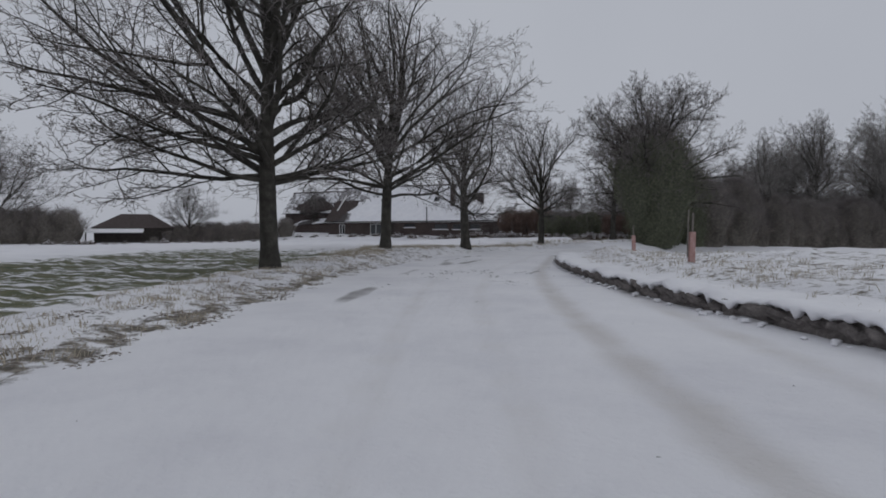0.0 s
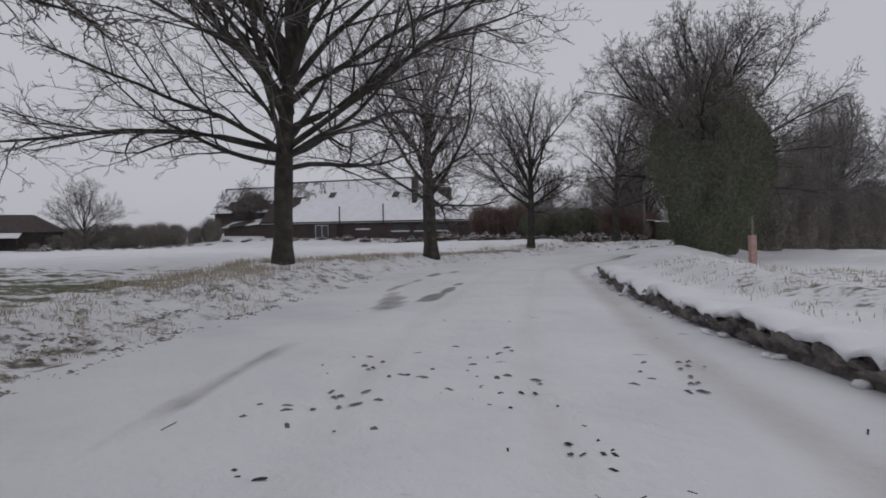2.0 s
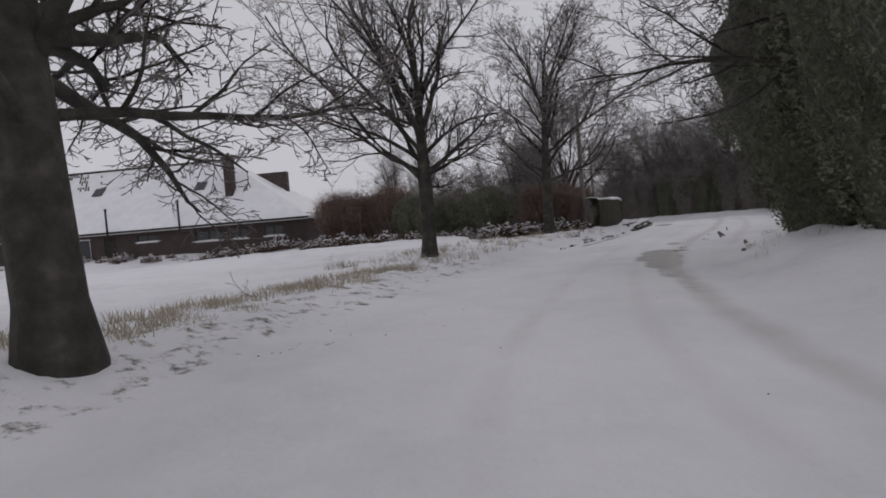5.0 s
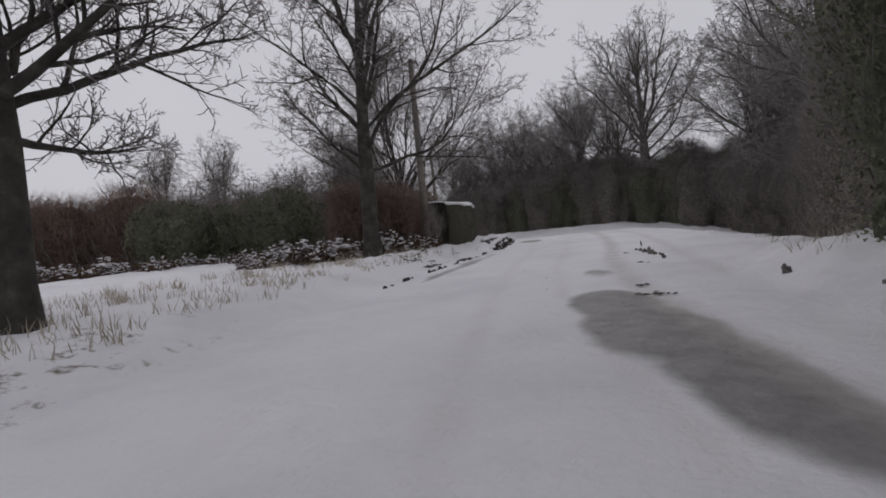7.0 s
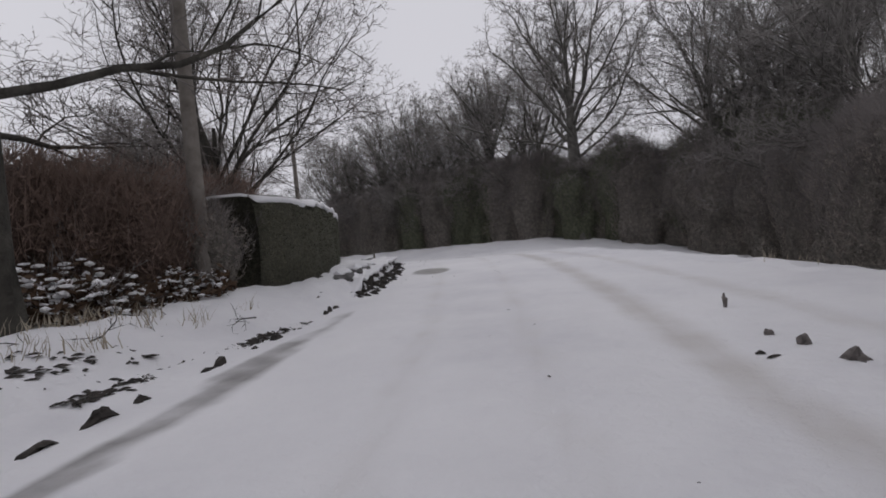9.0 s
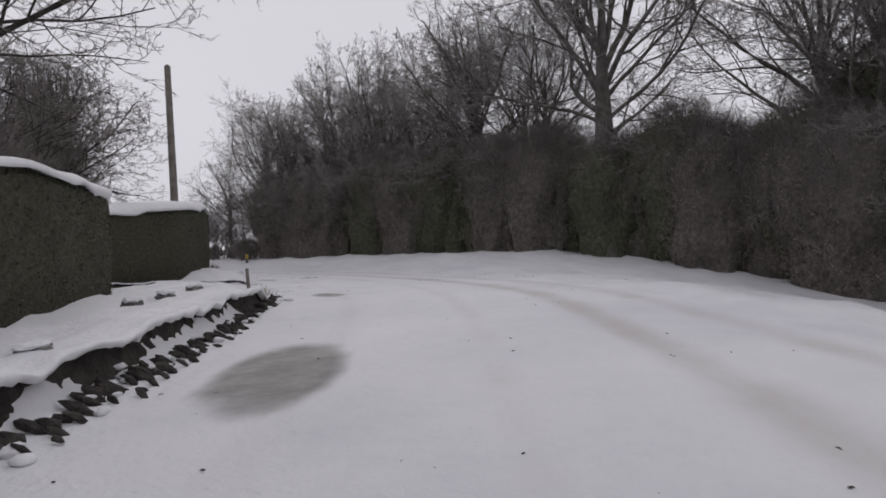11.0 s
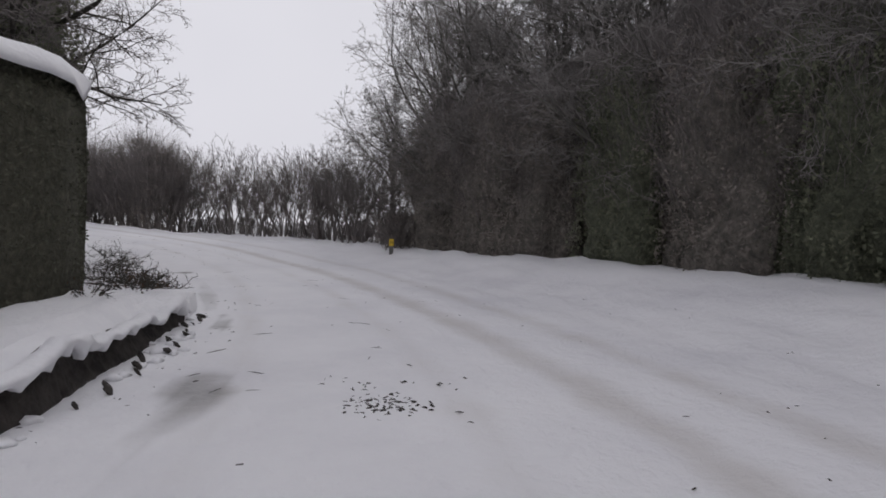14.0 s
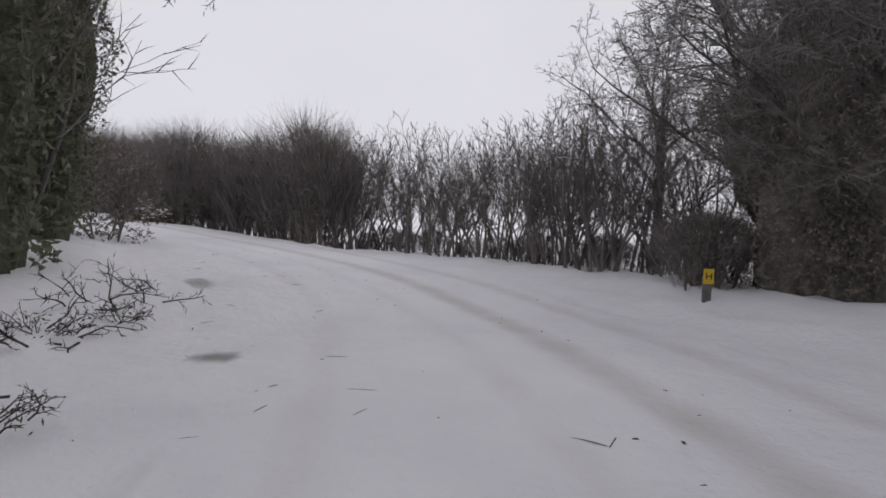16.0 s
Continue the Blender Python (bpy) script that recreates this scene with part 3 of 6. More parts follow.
def shrub_make(seed, h, spread, stems, spec=BUSH, core=0, leaf=(0.03, 0.08, 0.012, 0.028), shoots=0, shoot=(0.3, 0.9), heart=True, snug=0.72, waist=0.72):
    """Meshes of a shrub: stems and twigs, leaves or short twigs, shoots, and an added solid core inside them."""
    rng = random.Random(seed)
    wood, twigs = Wood(), Wood()
    for k in range(stems):
        a = rng.random() * 6.283
        r = spread * math.sqrt(rng.random()) * 0.5
        foot = Vector((math.cos(a) * r, math.sin(a) * r, -0.15))
        lean = rng.uniform(0.05, 0.45)
        branch(rng, wood, twigs, foot, Vector((math.cos(a) * lean, math.sin(a) * lean, 1)), h * rng.uniform(0.6, 0.82), 0.04 * rng.uniform(0.7, 1.2), 1, spec)

    def edge(a, t):
        """Half width of the shrub at angle a and part t of its height."""
        w = Vector((math.cos(a) * 1.5, math.sin(a) * 1.5, t * 2.4 + seed * 1.3))
        ragged = 1 + 0.42 * noise.noise(w) + 0.24 * noise.noise(w * 2.7)
        return spread * ragged * min(waist + 2 * (1.14 - waist) * t, 0.72 + 0.42 * t + (0.72 - waist) * 0.6) * math.sqrt(max(0.0, 1 - max(0.0, (t - 0.4) / 0.6) ** 2.4))

    verts, faces = [], []
    for k in range(int(core)):
        a, t = rng.random() * 6.283, rng.random() ** 0.9
        r = edge(a, t) * (1 - 0.4 * rng.random() ** 2 if heart else math.sqrt(rng.random()))
        c = Vector((math.cos(a) * r, math.sin(a) * r, 0.03 + t * h * (0.93 + 0.14 * noise.noise(Vector((a * 2, t, seed))))))
        d = Vector((rng.gauss(0, 1) + math.cos(a) * 0.5, rng.gauss(0, 1) + math.sin(a) * 0.5, rng.gauss(0.4, 1))).normalized()
        sd = d.orthogonal().normalized()
        sd.rotate(Matrix.Rotation(rng.random() * 6.283, 3, d))
        ln, wd = rng.uniform(leaf[0], leaf[1]), rng.uniform(leaf[2], leaf[3])
        b = len(verts)
        verts += [c - d * ln, c + sd * wd * 2, c + d * ln]
        faces.append((b, b + 1, b + 2))
    for k in range(int(shoots)):
        a, t = rng.random() * 6.283, 0.25 + 0.75 * rng.random() ** 0.7
        r = edge(a, t) * rng.uniform(0.75, 1.0)
        c = Vector((math.cos(a) * r, math.sin(a) * r, t * h))
        d = Vector((math.cos(a) * 0.55 + rng.gauss(0, 0.3), math.sin(a) * 0.55 + rng.gauss(0, 0.3), rng.uniform(0.35, 1.3))).normalized()
        ln = rng.uniform(*shoot)
        twigs.limb([c - d * ln * 0.4, c + d * ln * 0.75 + Vector((rng.gauss(0, 0.08), rng.gauss(0, 0.08), 0.05)) * ln], [0.009, 0.003], 3, True)
    hv, hf = [], []
    # added opaque core: one closed lumpy mesh that reads as a dark mass behind the twigs
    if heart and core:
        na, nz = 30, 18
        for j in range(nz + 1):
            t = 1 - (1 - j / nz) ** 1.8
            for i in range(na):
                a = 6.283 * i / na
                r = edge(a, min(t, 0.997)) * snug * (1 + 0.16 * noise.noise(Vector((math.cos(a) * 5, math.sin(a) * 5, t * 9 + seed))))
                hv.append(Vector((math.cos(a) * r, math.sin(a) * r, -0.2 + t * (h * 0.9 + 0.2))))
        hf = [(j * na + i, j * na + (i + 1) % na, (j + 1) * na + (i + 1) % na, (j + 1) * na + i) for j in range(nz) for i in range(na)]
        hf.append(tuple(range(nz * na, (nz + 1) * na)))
    return wood, twigs, (verts, faces), (hv, hf)


def shrub(name, make, mats, m, label, category="shrub", group=""):
    wood, twigs, (cv, cf), (hv, hf) = make
    t = empty(name, m, label, category, group)
    if wood.v:
        new("branchwork", wood_mesh("branchwork", wood, mats[0])).parent = t
    if twigs.v:
        new("brush", wood_mesh("brush", twigs, mats[1])).parent = t
    if cv:
        me = bpy.data.meshes.new("foliage")
        me.from_pydata([tuple(v) for v in cv], [], cf)
        me.materials.append(mats[2])
        new("foliage", me).parent = t
    # the solid core, not modelled twigs
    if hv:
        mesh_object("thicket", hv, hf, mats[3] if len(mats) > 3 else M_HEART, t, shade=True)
    return t


def walk_line(points, gap):
    """Places at even gaps along a line on the plan."""
    pts = [Vector((*p, 0)) for p in points]
    out, run = [pts[0].copy()], 0.0
    for a, b in zip(pts, pts[1:]):
        d = (b - a).length
        while run + d >= gap:
            a = a.lerp(b, (gap - run) / d)
            out.append(a.copy())
            d, run = (b - a).length, 0.0
        run += d
    return [(p.x, p.y) for p in out]


rng = random.Random(5)


def plant_row(makers, points, gap, jitter, scales, sink=0.1):
    """Copies of a few makes of shrub along a line; each make itself stands first."""
    for x, y in walk_line(points, gap):
        x, y = x + rng.uniform(-jitter, jitter), y + rng.uniform(-jitter, jitter)
        m = ground_pose(x, y, rng.uniform(0, 360), rng.uniform(*scales), sink)
        src = makers[rng.randrange(len(makers))]
        if src.matrix_world.translation.z < -50:
            src.matrix_world = m
        else:
            copy_thing(src, m)


AWAY = pose(0, 0, -60)
HEDGEROW = "roadside hedgerow"
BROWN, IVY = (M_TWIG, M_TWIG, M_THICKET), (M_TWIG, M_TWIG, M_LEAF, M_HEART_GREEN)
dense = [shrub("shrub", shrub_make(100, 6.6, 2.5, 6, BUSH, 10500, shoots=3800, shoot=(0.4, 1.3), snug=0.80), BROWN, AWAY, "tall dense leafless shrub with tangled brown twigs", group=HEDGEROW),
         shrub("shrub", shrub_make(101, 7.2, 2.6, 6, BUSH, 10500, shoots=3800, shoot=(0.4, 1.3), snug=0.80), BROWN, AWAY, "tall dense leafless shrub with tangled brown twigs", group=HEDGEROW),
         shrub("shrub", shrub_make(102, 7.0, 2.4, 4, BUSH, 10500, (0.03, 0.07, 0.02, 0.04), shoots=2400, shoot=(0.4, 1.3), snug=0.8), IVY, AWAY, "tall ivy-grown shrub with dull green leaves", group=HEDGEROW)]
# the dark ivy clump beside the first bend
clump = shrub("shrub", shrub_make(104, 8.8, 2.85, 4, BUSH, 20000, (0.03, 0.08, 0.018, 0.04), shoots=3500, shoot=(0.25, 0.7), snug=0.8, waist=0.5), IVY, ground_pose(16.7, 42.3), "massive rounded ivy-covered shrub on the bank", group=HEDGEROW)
copy_thing(clump, ground_pose(18.8, 46.4, 120, 0.97))
copy_thing(clump, ground_pose(53.2, 66.6, 60, 0.95))
copy_thing(clump, ground_pose(50.8, 63.0, 200, 0.85))
# along the bank
plant_row(dense, [(21.8, 48.6), (25.6, 50.6), (28.2, 51.8), (34, 55), (40, 57.6)], 2.0, 0.5, (0.7, 0.92))
plant_row(dense, [(41.5, 58.2), (47, 61.6), (51, 67.6), (51.4, 74), (50.8, 80), (50.6, 83)], 1.5, 0.6, (0.8, 1.02))
plant_row(dense, [(50.5, 84.4), (50.2, 86.5), (49.8, 89), (49.2, 91.6)], 1.5, 0.5, (0.82, 1.02))
plant_row(dense[:2], [(49.0, 93.2), (48.0, 96.0), (47.2, 98.6)], 1.6, 0.3, (0.75, 0.95))
plant_row(dense, [(43, 57), (49.5, 60), (54, 67), (54.4, 73)], 2.0, 0.7, (0.8, 1.08))
plant_row(dense, [(54.4, 75), (53.8, 81), (53, 87), (51.6, 93), (50.4, 96)], 2.0, 0.7, (0.8, 1.08))

# trees that rise out of it
STANDING = "bare trees in the hedgerow"
GREY = (M_BARK_GREY, M_TWIG_GREY)
oak = bare_tree(21, 15.5, 0.40, 5.0, 50.5, 75.6, 0, "tall bare tree with heavy limbs rising from the hedgerow", STANDING, dict(TREE, low=74, reach=8.0, limbs=16, thin=0.012, kids=[0, 12, 6, 5, 3]), GREY)
ash = bare_tree(22, 11.5, 0.20, 1.6, 48.4, 100.2, 70, "bare many-branched tree at the end of the hedgerow", STANDING, dict(TREE, low=70, band=0.5, reach=5.4, limbs=15, kids=[0, 10, 6, 4, 3], thin=0.0085), GREY)
dome = bare_tree(23, 12.7, 0.30, 2.8, 16.6, 43.3, 10, "dome-shaped bare tree behind the shrubs", STANDING, dict(TREE, low=80, reach=6.4, limbs=24, thin=0.0095))
for x, y, turn, k in ((53.5, 82, 130, 1.1), (52.4, 87.5, 220, 1.0), (50.6, 93, 310, 1.0), (48.6, 96.5, 20, 0.8), (50.8, 89.8, 12, 0.95), (54.5, 65, 180, 1.25), (51.6, 66.5, 310, 1.2), (47.6, 104.2, 140, 0.66), (53.0, 90.5, 75, 1.05), (51.4, 95.4, 160, 0.95), (53.4, 85.4, 280, 1.1), (50.4, 95.0, 115, 1.1), (49.4, 98.4, 205, 0.98), (50.2, 101.2, 15, 1.0), (51.8, 92.2, 200, 1.2), (46.8, 58.8, 33, 1.15), (49.8, 61.0, 140, 1.3), (52.2, 62.2, 260, 1.35), (53.6, 68.6, 95, 1.4), (52.8, 80.2, 20, 1.2), (56.0, 66.4, 70, 1.45)):
    copy_thing(ash, ground_pose(x, y, turn, k))
copy_thing(oak, ground_pose(31.5, 54.4, 200, 0.68))
copy_thing(oak, ground_pose(54.5, 63.0, 120, 0.95))
copy_thing(oak, ground_pose(52.6, 84.5, 300, 0.85))

# open twiggy shrubs further along
UPRIGHT = dict(BUSH, kids=[0, 7, 4, 3], angle=[0, 24, 28, 32], lift=[0, 0.02, 0.05, 0.05, 0.04, 0])
thin = [shrub("shrub", shrub_make(120 + k, 4.6, 1.2, 9, UPRIGHT, 0), (M_TWIG, M_TWIG, M_TWIG), AWAY, "open twiggy shrub with bare upright stems", group="twiggy hedge") for k in range(2)]
plant_row(thin, [(46.2, 100.5), (45.2, 103), (43.6, 106.2), (41, 108.6), (38, 111)], 1.1, 0.4, (0.85, 1.18))
plant_row(thin, [(47.2, 102.5), (46.0, 105.5), (43.6, 108.6), (40, 111)], 2.0, 0.4, (0.85, 1.2))
low_brown = [shrub("shrub", shrub_make(125, 3.8, 1.4, 9, BUSH, 2200, (0.05, 0.2, 0.006, 0.013), shoots=1000, shoot=(0.4, 1.5), heart=False), BROWN, AWAY, "rounded brown-twigged hedge shrub", group="twiggy hedge")]
scrub = [shrub("shrub", shrub_make(126, 1.5, 1.0, 9, BUSH, 1100, (0.05, 0.16, 0.004, 0.009), shoots=700, shoot=(0.2, 0.5), heart=False), BROWN, AWAY, "low tangled scrub at the foot of the twiggy hedge", group="twiggy hedge")]
plant_row(scrub, [(46.0, 98.4), (46.5, 99.6), (46.9, 100.6)], 0.8, 0.2, (0.9, 1.3))
plant_row(scrub, [(46.4, 101.6), (45.6, 104.0), (44.2, 106.8), (41.4, 109.2), (38.6, 111.4)], 1.1, 0.3, (0.5, 0.75))
plant_row(low_brown, [(38.2, 109.8), (35, 112.6), (33, 113.6), (28, 116.2), (20, 119.5)], 1.1, 0.5, (0.85, 1.2))
plant_row(thin, [(38.6, 110.6), (35, 112.8), (30, 115.6)], 0.9, 0.5, (0.85, 1.2))
plant_row(low_brown, [(36, 113.4), (31, 115.8), (25, 118.9), (16, 122)], 1.6, 0.6, (0.7, 1.1))

# behind the left verge: russet shrubs round the foot of the tree and pole
russet = [shrub("shrub", shrub_make(130, 2.9, 1.3, 10, BUSH, 3000, (0.03, 0.10, 0.008, 0.02), shoots=900), (M_TWIG, M_TWIG_RED, M_TWIG_RED, M_HEART_RED), AWAY, "dense russet-twigged shrub on the snowy verge", group="russet shrubs"),
          shrub("shrub", shrub_make(131, 2.8, 1.3, 8, BUSH, 3000, (0.03, 0.10, 0.008, 0.02), shoots=900), BROWN, AWAY, "dense brown-twigged shrub on the snowy verge", group="russet shrubs")]
plant_row(russet, [(20.8, 67.4), (22.6, 68.4), (24.4, 69.6), (26.6, 71.6)], 1.2, 0.3, (0.85, 1.05))
plant_row([russet[0]], [(9.9, 79.2), (12.0, 78.2), (14.6, 76.6)], 1.5, 0.3, (1.15, 1.4))
plant_row([russet[1]], [(15.8, 78), (19, 77), (23, 76.4), (27, 78.6), (31, 82)], 1.7, 0.4, (1.1, 1.4))
ever = [shrub("shrub", shrub_make(135, 2.9, 1.4, 6, BUSH, 5000, (0.03, 0.07, 0.02, 0.04), shoots=300), IVY, AWAY, "dark evergreen garden shrub with dense leaves", group="evergreen shrubs")]
plant_row(russet, [(21.9, 66.9), (22.9, 66.8), (24.0, 66.9)], 0.9, 0.15, (0.72, 0.92))
plant_row(ever, [(14.5, 75.0), (16.6, 74.0), (18.4, 72.9), (19.8, 71.6)], 1.5, 0.3, (0.85, 1.1))

# many-stemmed tree behind the clipped hedge
MULTI = dict(TREE, low=70, high=8, band=0.3, reach=5.2, limbs=17, kids=[0, 12, 6, 5, 3])
bare_tree(31, 11.5, 0.24, 0.8, 27.6, 75.4, 40, "wide many-branched bare tree behind the clipped hedge", "garden trees", dict(MULTI, reach=8.2, limbs=20))
garden = bare_tree(32, 8.5, 0.18, 1.0, 33.0, 90.5, 140, "bare garden tree with dense twigs", "garden trees", dict(MULTI, limbs=15, kids=[0, 11, 6, 4, 3], thin=0.0095))
copy_thing(garden, ground_pose(30.2, 87.0, 30, 1.0))
copy_thing(garden, ground_pose(27.0, 83.6, 250, 0.9))
# ivy-clad tree leaning over the lane
bare_tree(33, 10.0, 0.24, 3.6, 35.2, 96.0, 200, "dark tree with drooping twigs leaning over the lane", "garden trees", dict(MULTI, low=76, reach=4.5, limbs=26, band=0.5, droop=-0.4, lift=[0, 0, -0.02, -0.05, -0.05, 0], thin=0.008))
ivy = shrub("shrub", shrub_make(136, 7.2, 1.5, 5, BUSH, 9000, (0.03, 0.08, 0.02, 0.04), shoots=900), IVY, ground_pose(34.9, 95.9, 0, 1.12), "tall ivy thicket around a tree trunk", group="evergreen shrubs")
copy_thing(ivy, ground_pose(33.6, 99.8, 90, 0.75))
copy_thing(ivy, ground_pose(33.4, 93.6, 190, 0.85))

# the far side of the field
FAR = "far field hedge"
far_bush = [shrub("shrub", shrub_make(140, 3.6, 2.0, 6, dict(BUSH, thin=0.016), 1800, (0.05, 0.14, 0.02, 0.05), shoots=600, shoot=(0.4, 1.2), heart=False), BROWN, AWAY, "bare field-hedge shrub on the far side of the snow", group=FAR)]
plant_row(far_bush, [(-105, 60), (-80, 68), (-62, 74), (-52, 78)], 1.7, 0.7, (0.5, 1.1), 0.5)
plant_row(far_bush, [(-40, 81), (-35, 84), (-30, 88)], 1.1, 0.7, (0.35, 0.75), 0.4)
plant_row(far_bush, [(-44, 88), (-36, 93), (-28, 98)], 1.6, 0.8, (0.5, 1.0), 0.5)
for x, y, turn, k in ((-58, 74, 0, 1.7), (-67, 76, 80, 1.6), (-37, 84, 140, 0.95), (-21.5, 97, 15, 0.85), (22, 95, 60, 1.0), (30, 100, 200, 0.9), (17, 90, 60, 0.9)):
    copy_thing(garden, ground_pose(x, y, turn, k))
plant_row([russet[1]], [(-56.5, 72.5), (-53, 74), (-49.5, 75.5)], 1.9, 0.5, (1.7, 2.4), 0.3)
plant_row([russet[1]], [(-39, 86), (-31, 89), (-24, 92)], 1.9, 0.5, (0.9, 1.3), 0.3)
plant_row(far_bush, [(-38, 84), (-33, 86), (-27, 89)], 1.3, 0.6, (0.7, 1.2), 0.3)
plant_row(far_bush, [(14, 90), (24, 98), (34, 104)], 2.6, 0.8, (0.8, 1.2), 0.2)


# ---- buildings ----
def brick_material(name, base, dark):
    m, t, b = material(name, 0.92)
    tc = t.nodes.new("ShaderNodeTexCoord").outputs["Object"]
    sep = t.nodes.new("ShaderNodeSeparateXYZ")
    t.links.new(tc, sep.inputs[0])
    comb = t.nodes.new("ShaderNodeCombineXYZ")
    t.links.new(math_node(t, "ADD", sep.outputs[0], sep.outputs[1]), comb.inputs[0])
    t.links.new(sep.outputs[2], comb.inputs[1])
    br = node(t, "ShaderNodeTexBrick", Scale=1.0)
    br.inputs["Brick Width"].default_value, br.inputs["Row Height"].default_value, br.inputs["Mortar Size"].default_value = 0.225, 0.075, 0.006
    br.inputs["Color1"].default_value, br.inputs["Color2"].default_value, br.inputs["Mortar"].default_value = (*base, 1), (*dark, 1), (0.11, 0.098, 0.09, 1)
    t.links.new(comb.outputs[0], br.inputs["Vector"])
    stain, f = noise_ramp(t, tc, 0.8, [(0.3, (0.65, 0.65, 0.65)), (0.7, (1, 1, 1))])
    t.links.new(mix(t, 1.0, br.outputs["Color"], stain, "MULTIPLY"), b.inputs["Base Color"])
    bump(t, b, br.outputs["Fac"], 0.4, 0.01)
    return m


M_BRICKWORK = brick_material("brickwork", (0.078, 0.052, 0.047), (0.052, 0.038, 0.035))


def snowy_tile(name, clear_at, spread=0.20):
    """Roof tiles under snow that has slid off round a bare spot."""
    m, t, b = material(name, 0.85)
    tc = t.nodes.new("ShaderNodeTexCoord").outputs["Object"]
    n = node(t, "ShaderNodeTexNoise", Scale=0.55, Detail=6.0, Roughness=0.6)
    t.links.new(tc, n.inputs["Vector"])
    d = t.nodes.new("ShaderNodeVectorMath")
    d.operation = "DISTANCE"
    t.links.new(tc, d.inputs[0])
    d.inputs[1].default_value = clear_at
    near = math_node(t, "MULTIPLY_ADD", d.outputs["Value"], spread, -0.75)
    cover = smooth(t, math_node(t, "ADD", near, n.outputs["Fac"]), 0.40, 0.62)
    snow, f0 = noise_ramp(t, tc, 1.2, [(0.3, (0.74, 0.74, 0.77)), (0.7, (0.84, 0.84, 0.86))])
    tile, f1 = noise_ramp(t, tc, 6.0, [(0.3, (0.035, 0.03, 0.03)), (0.7, (0.09, 0.08, 0.078))])
    t.links.new(mix(t, cover, tile, snow), b.inputs["Base Color"])
    bump(t, b, n.outputs["Fac"], 0.3, 0.05)
    return m


def slab(name, corners, thick, mat, parent, label=""):
    """A thick sheet over four corners, thickened downwards along its normal."""
    c = [Vector(p) for p in corners]
    nrm = (c[1] - c[0]).cross(c[3] - c[0]).normalized()
    if nrm.z < 0:
        nrm = -nrm
    v = c + [p - nrm * thick for p in c]
    f = [(0, 1, 2, 3), (7, 6, 5, 4), (0, 4, 5, 1), (1, 5, 6, 2), (2, 6, 7, 3), (3, 7, 4, 0)]
    ob = mesh_object(name, v, f, mat, parent, label)
    bm = bmesh.new()
    bm.from_mesh(ob.data)
    bmesh.ops.recalc_face_normals(bm, faces=bm.faces)
    bm.to_mesh(ob.data)
    bm.free()
    return ob


def tile_ribs(corners, rows, cols, keep, parent, full=None):
    """Tile courses that stand out where the snow has gone, as raised ridges up the slope."""
    c = [Vector(p) for p in corners]
    nrm = (c[1] - c[0]).cross(c[3] - c[0]).normalized()
    if nrm.z < 0:
        nrm = -nrm
    v, f = [], []
    for j in range(cols):
        for i in range(rows):
            u0, u1 = (j + 0.15) / cols, (j + 0.62) / cols
            w0, w1 = i / rows, (i + 0.93) / rows
            if not keep((u0 + u1) / 2, (w0 + w1) / 2):
                continue
            if full and full((u0 + u1) / 2, (w0 + w1) / 2):
                u0, u1, w1 = j / cols, (j + 0.97) / cols, (i + 1) / rows
            quad = [c[0].lerp(c[1], u).lerp(c[3].lerp(c[2], u), w) for u, w in ((u0, w0), (u1, w0), (u1, w1), (u0, w1))]
            b = len(v)
            v += quad + [q + nrm * (0.06 if k < 2 else 0.03) for k, q in enumerate(quad)]
            f += [(b + 4, b + 5, b + 6, b + 7), (b, b + 1, b + 5, b + 4), (b + 1, b + 2, b + 6, b + 5), (b + 3, b, b + 4, b + 7)]
    return tagged(mesh_object("bare_tiling", v, f, M_TILE, parent, "bare dark roof tiles"), kind="stuff")


def window_part(parent, x, y, z, w, h, bars=1, mat=None):
    """A white casement set in the wall, facing the front; its sill carries snow."""
    bm = bmesh.new()
    t = 0.075
    for lo, hi in (((x - w / 2, y - 0.07, z), (x - w / 2 + t, y + 0.05, z + h)), ((x + w / 2 - t, y - 0.07, z), (x + w / 2, y + 0.05, z + h)),
                   ((x - w / 2 + t, y - 0.07, z), (x + w / 2 - t, y + 0.05, z + t)), ((x - w / 2 + t, y - 0.07, z + h - t), (x + w / 2 - t, y + 0.05, z + h))):
        box(bm, lo, hi)
    for k in range(bars):
        bx = x - w / 2 + w * (k + 1) / (bars + 1)
        box(bm, (bx - 0.04, y - 0.065, z + t), (bx + 0.04, y + 0.045, z + h - t))
    mat = mat or M_WHITE
    frame_ob = part("window", bm, mat, parent, "white-framed casement window" if mat == M_WHITE else "dark-framed casement window with snow on its sill")
    bm = bmesh.new()
    box(bm, (x - w / 2 + t, y - 0.03, z + t), (x + w / 2 - t, y - 0.01, z + h - t))
    part("pane", bm, M_GLASS, frame_ob)
    bm = bmesh.new()
    box(bm, (x - w / 2 - 0.08, y - 0.16, z - 0.07), (x + w / 2 + 0.08, y + 0.04, z - 0.004), 0.01)
    part("sill", bm, M_WHITE, frame_ob)
    if mat != M_WHITE:
        bm = bmesh.new()
        lump(bm, (x, y - 0.12, z + 0.02), (w / 2 + 0.1, 0.11, 0.07), 0.5, x, 3)
        part("snow", bm, M_SNOW, frame_ob, "snow lying on the sill")
    return frame_ob


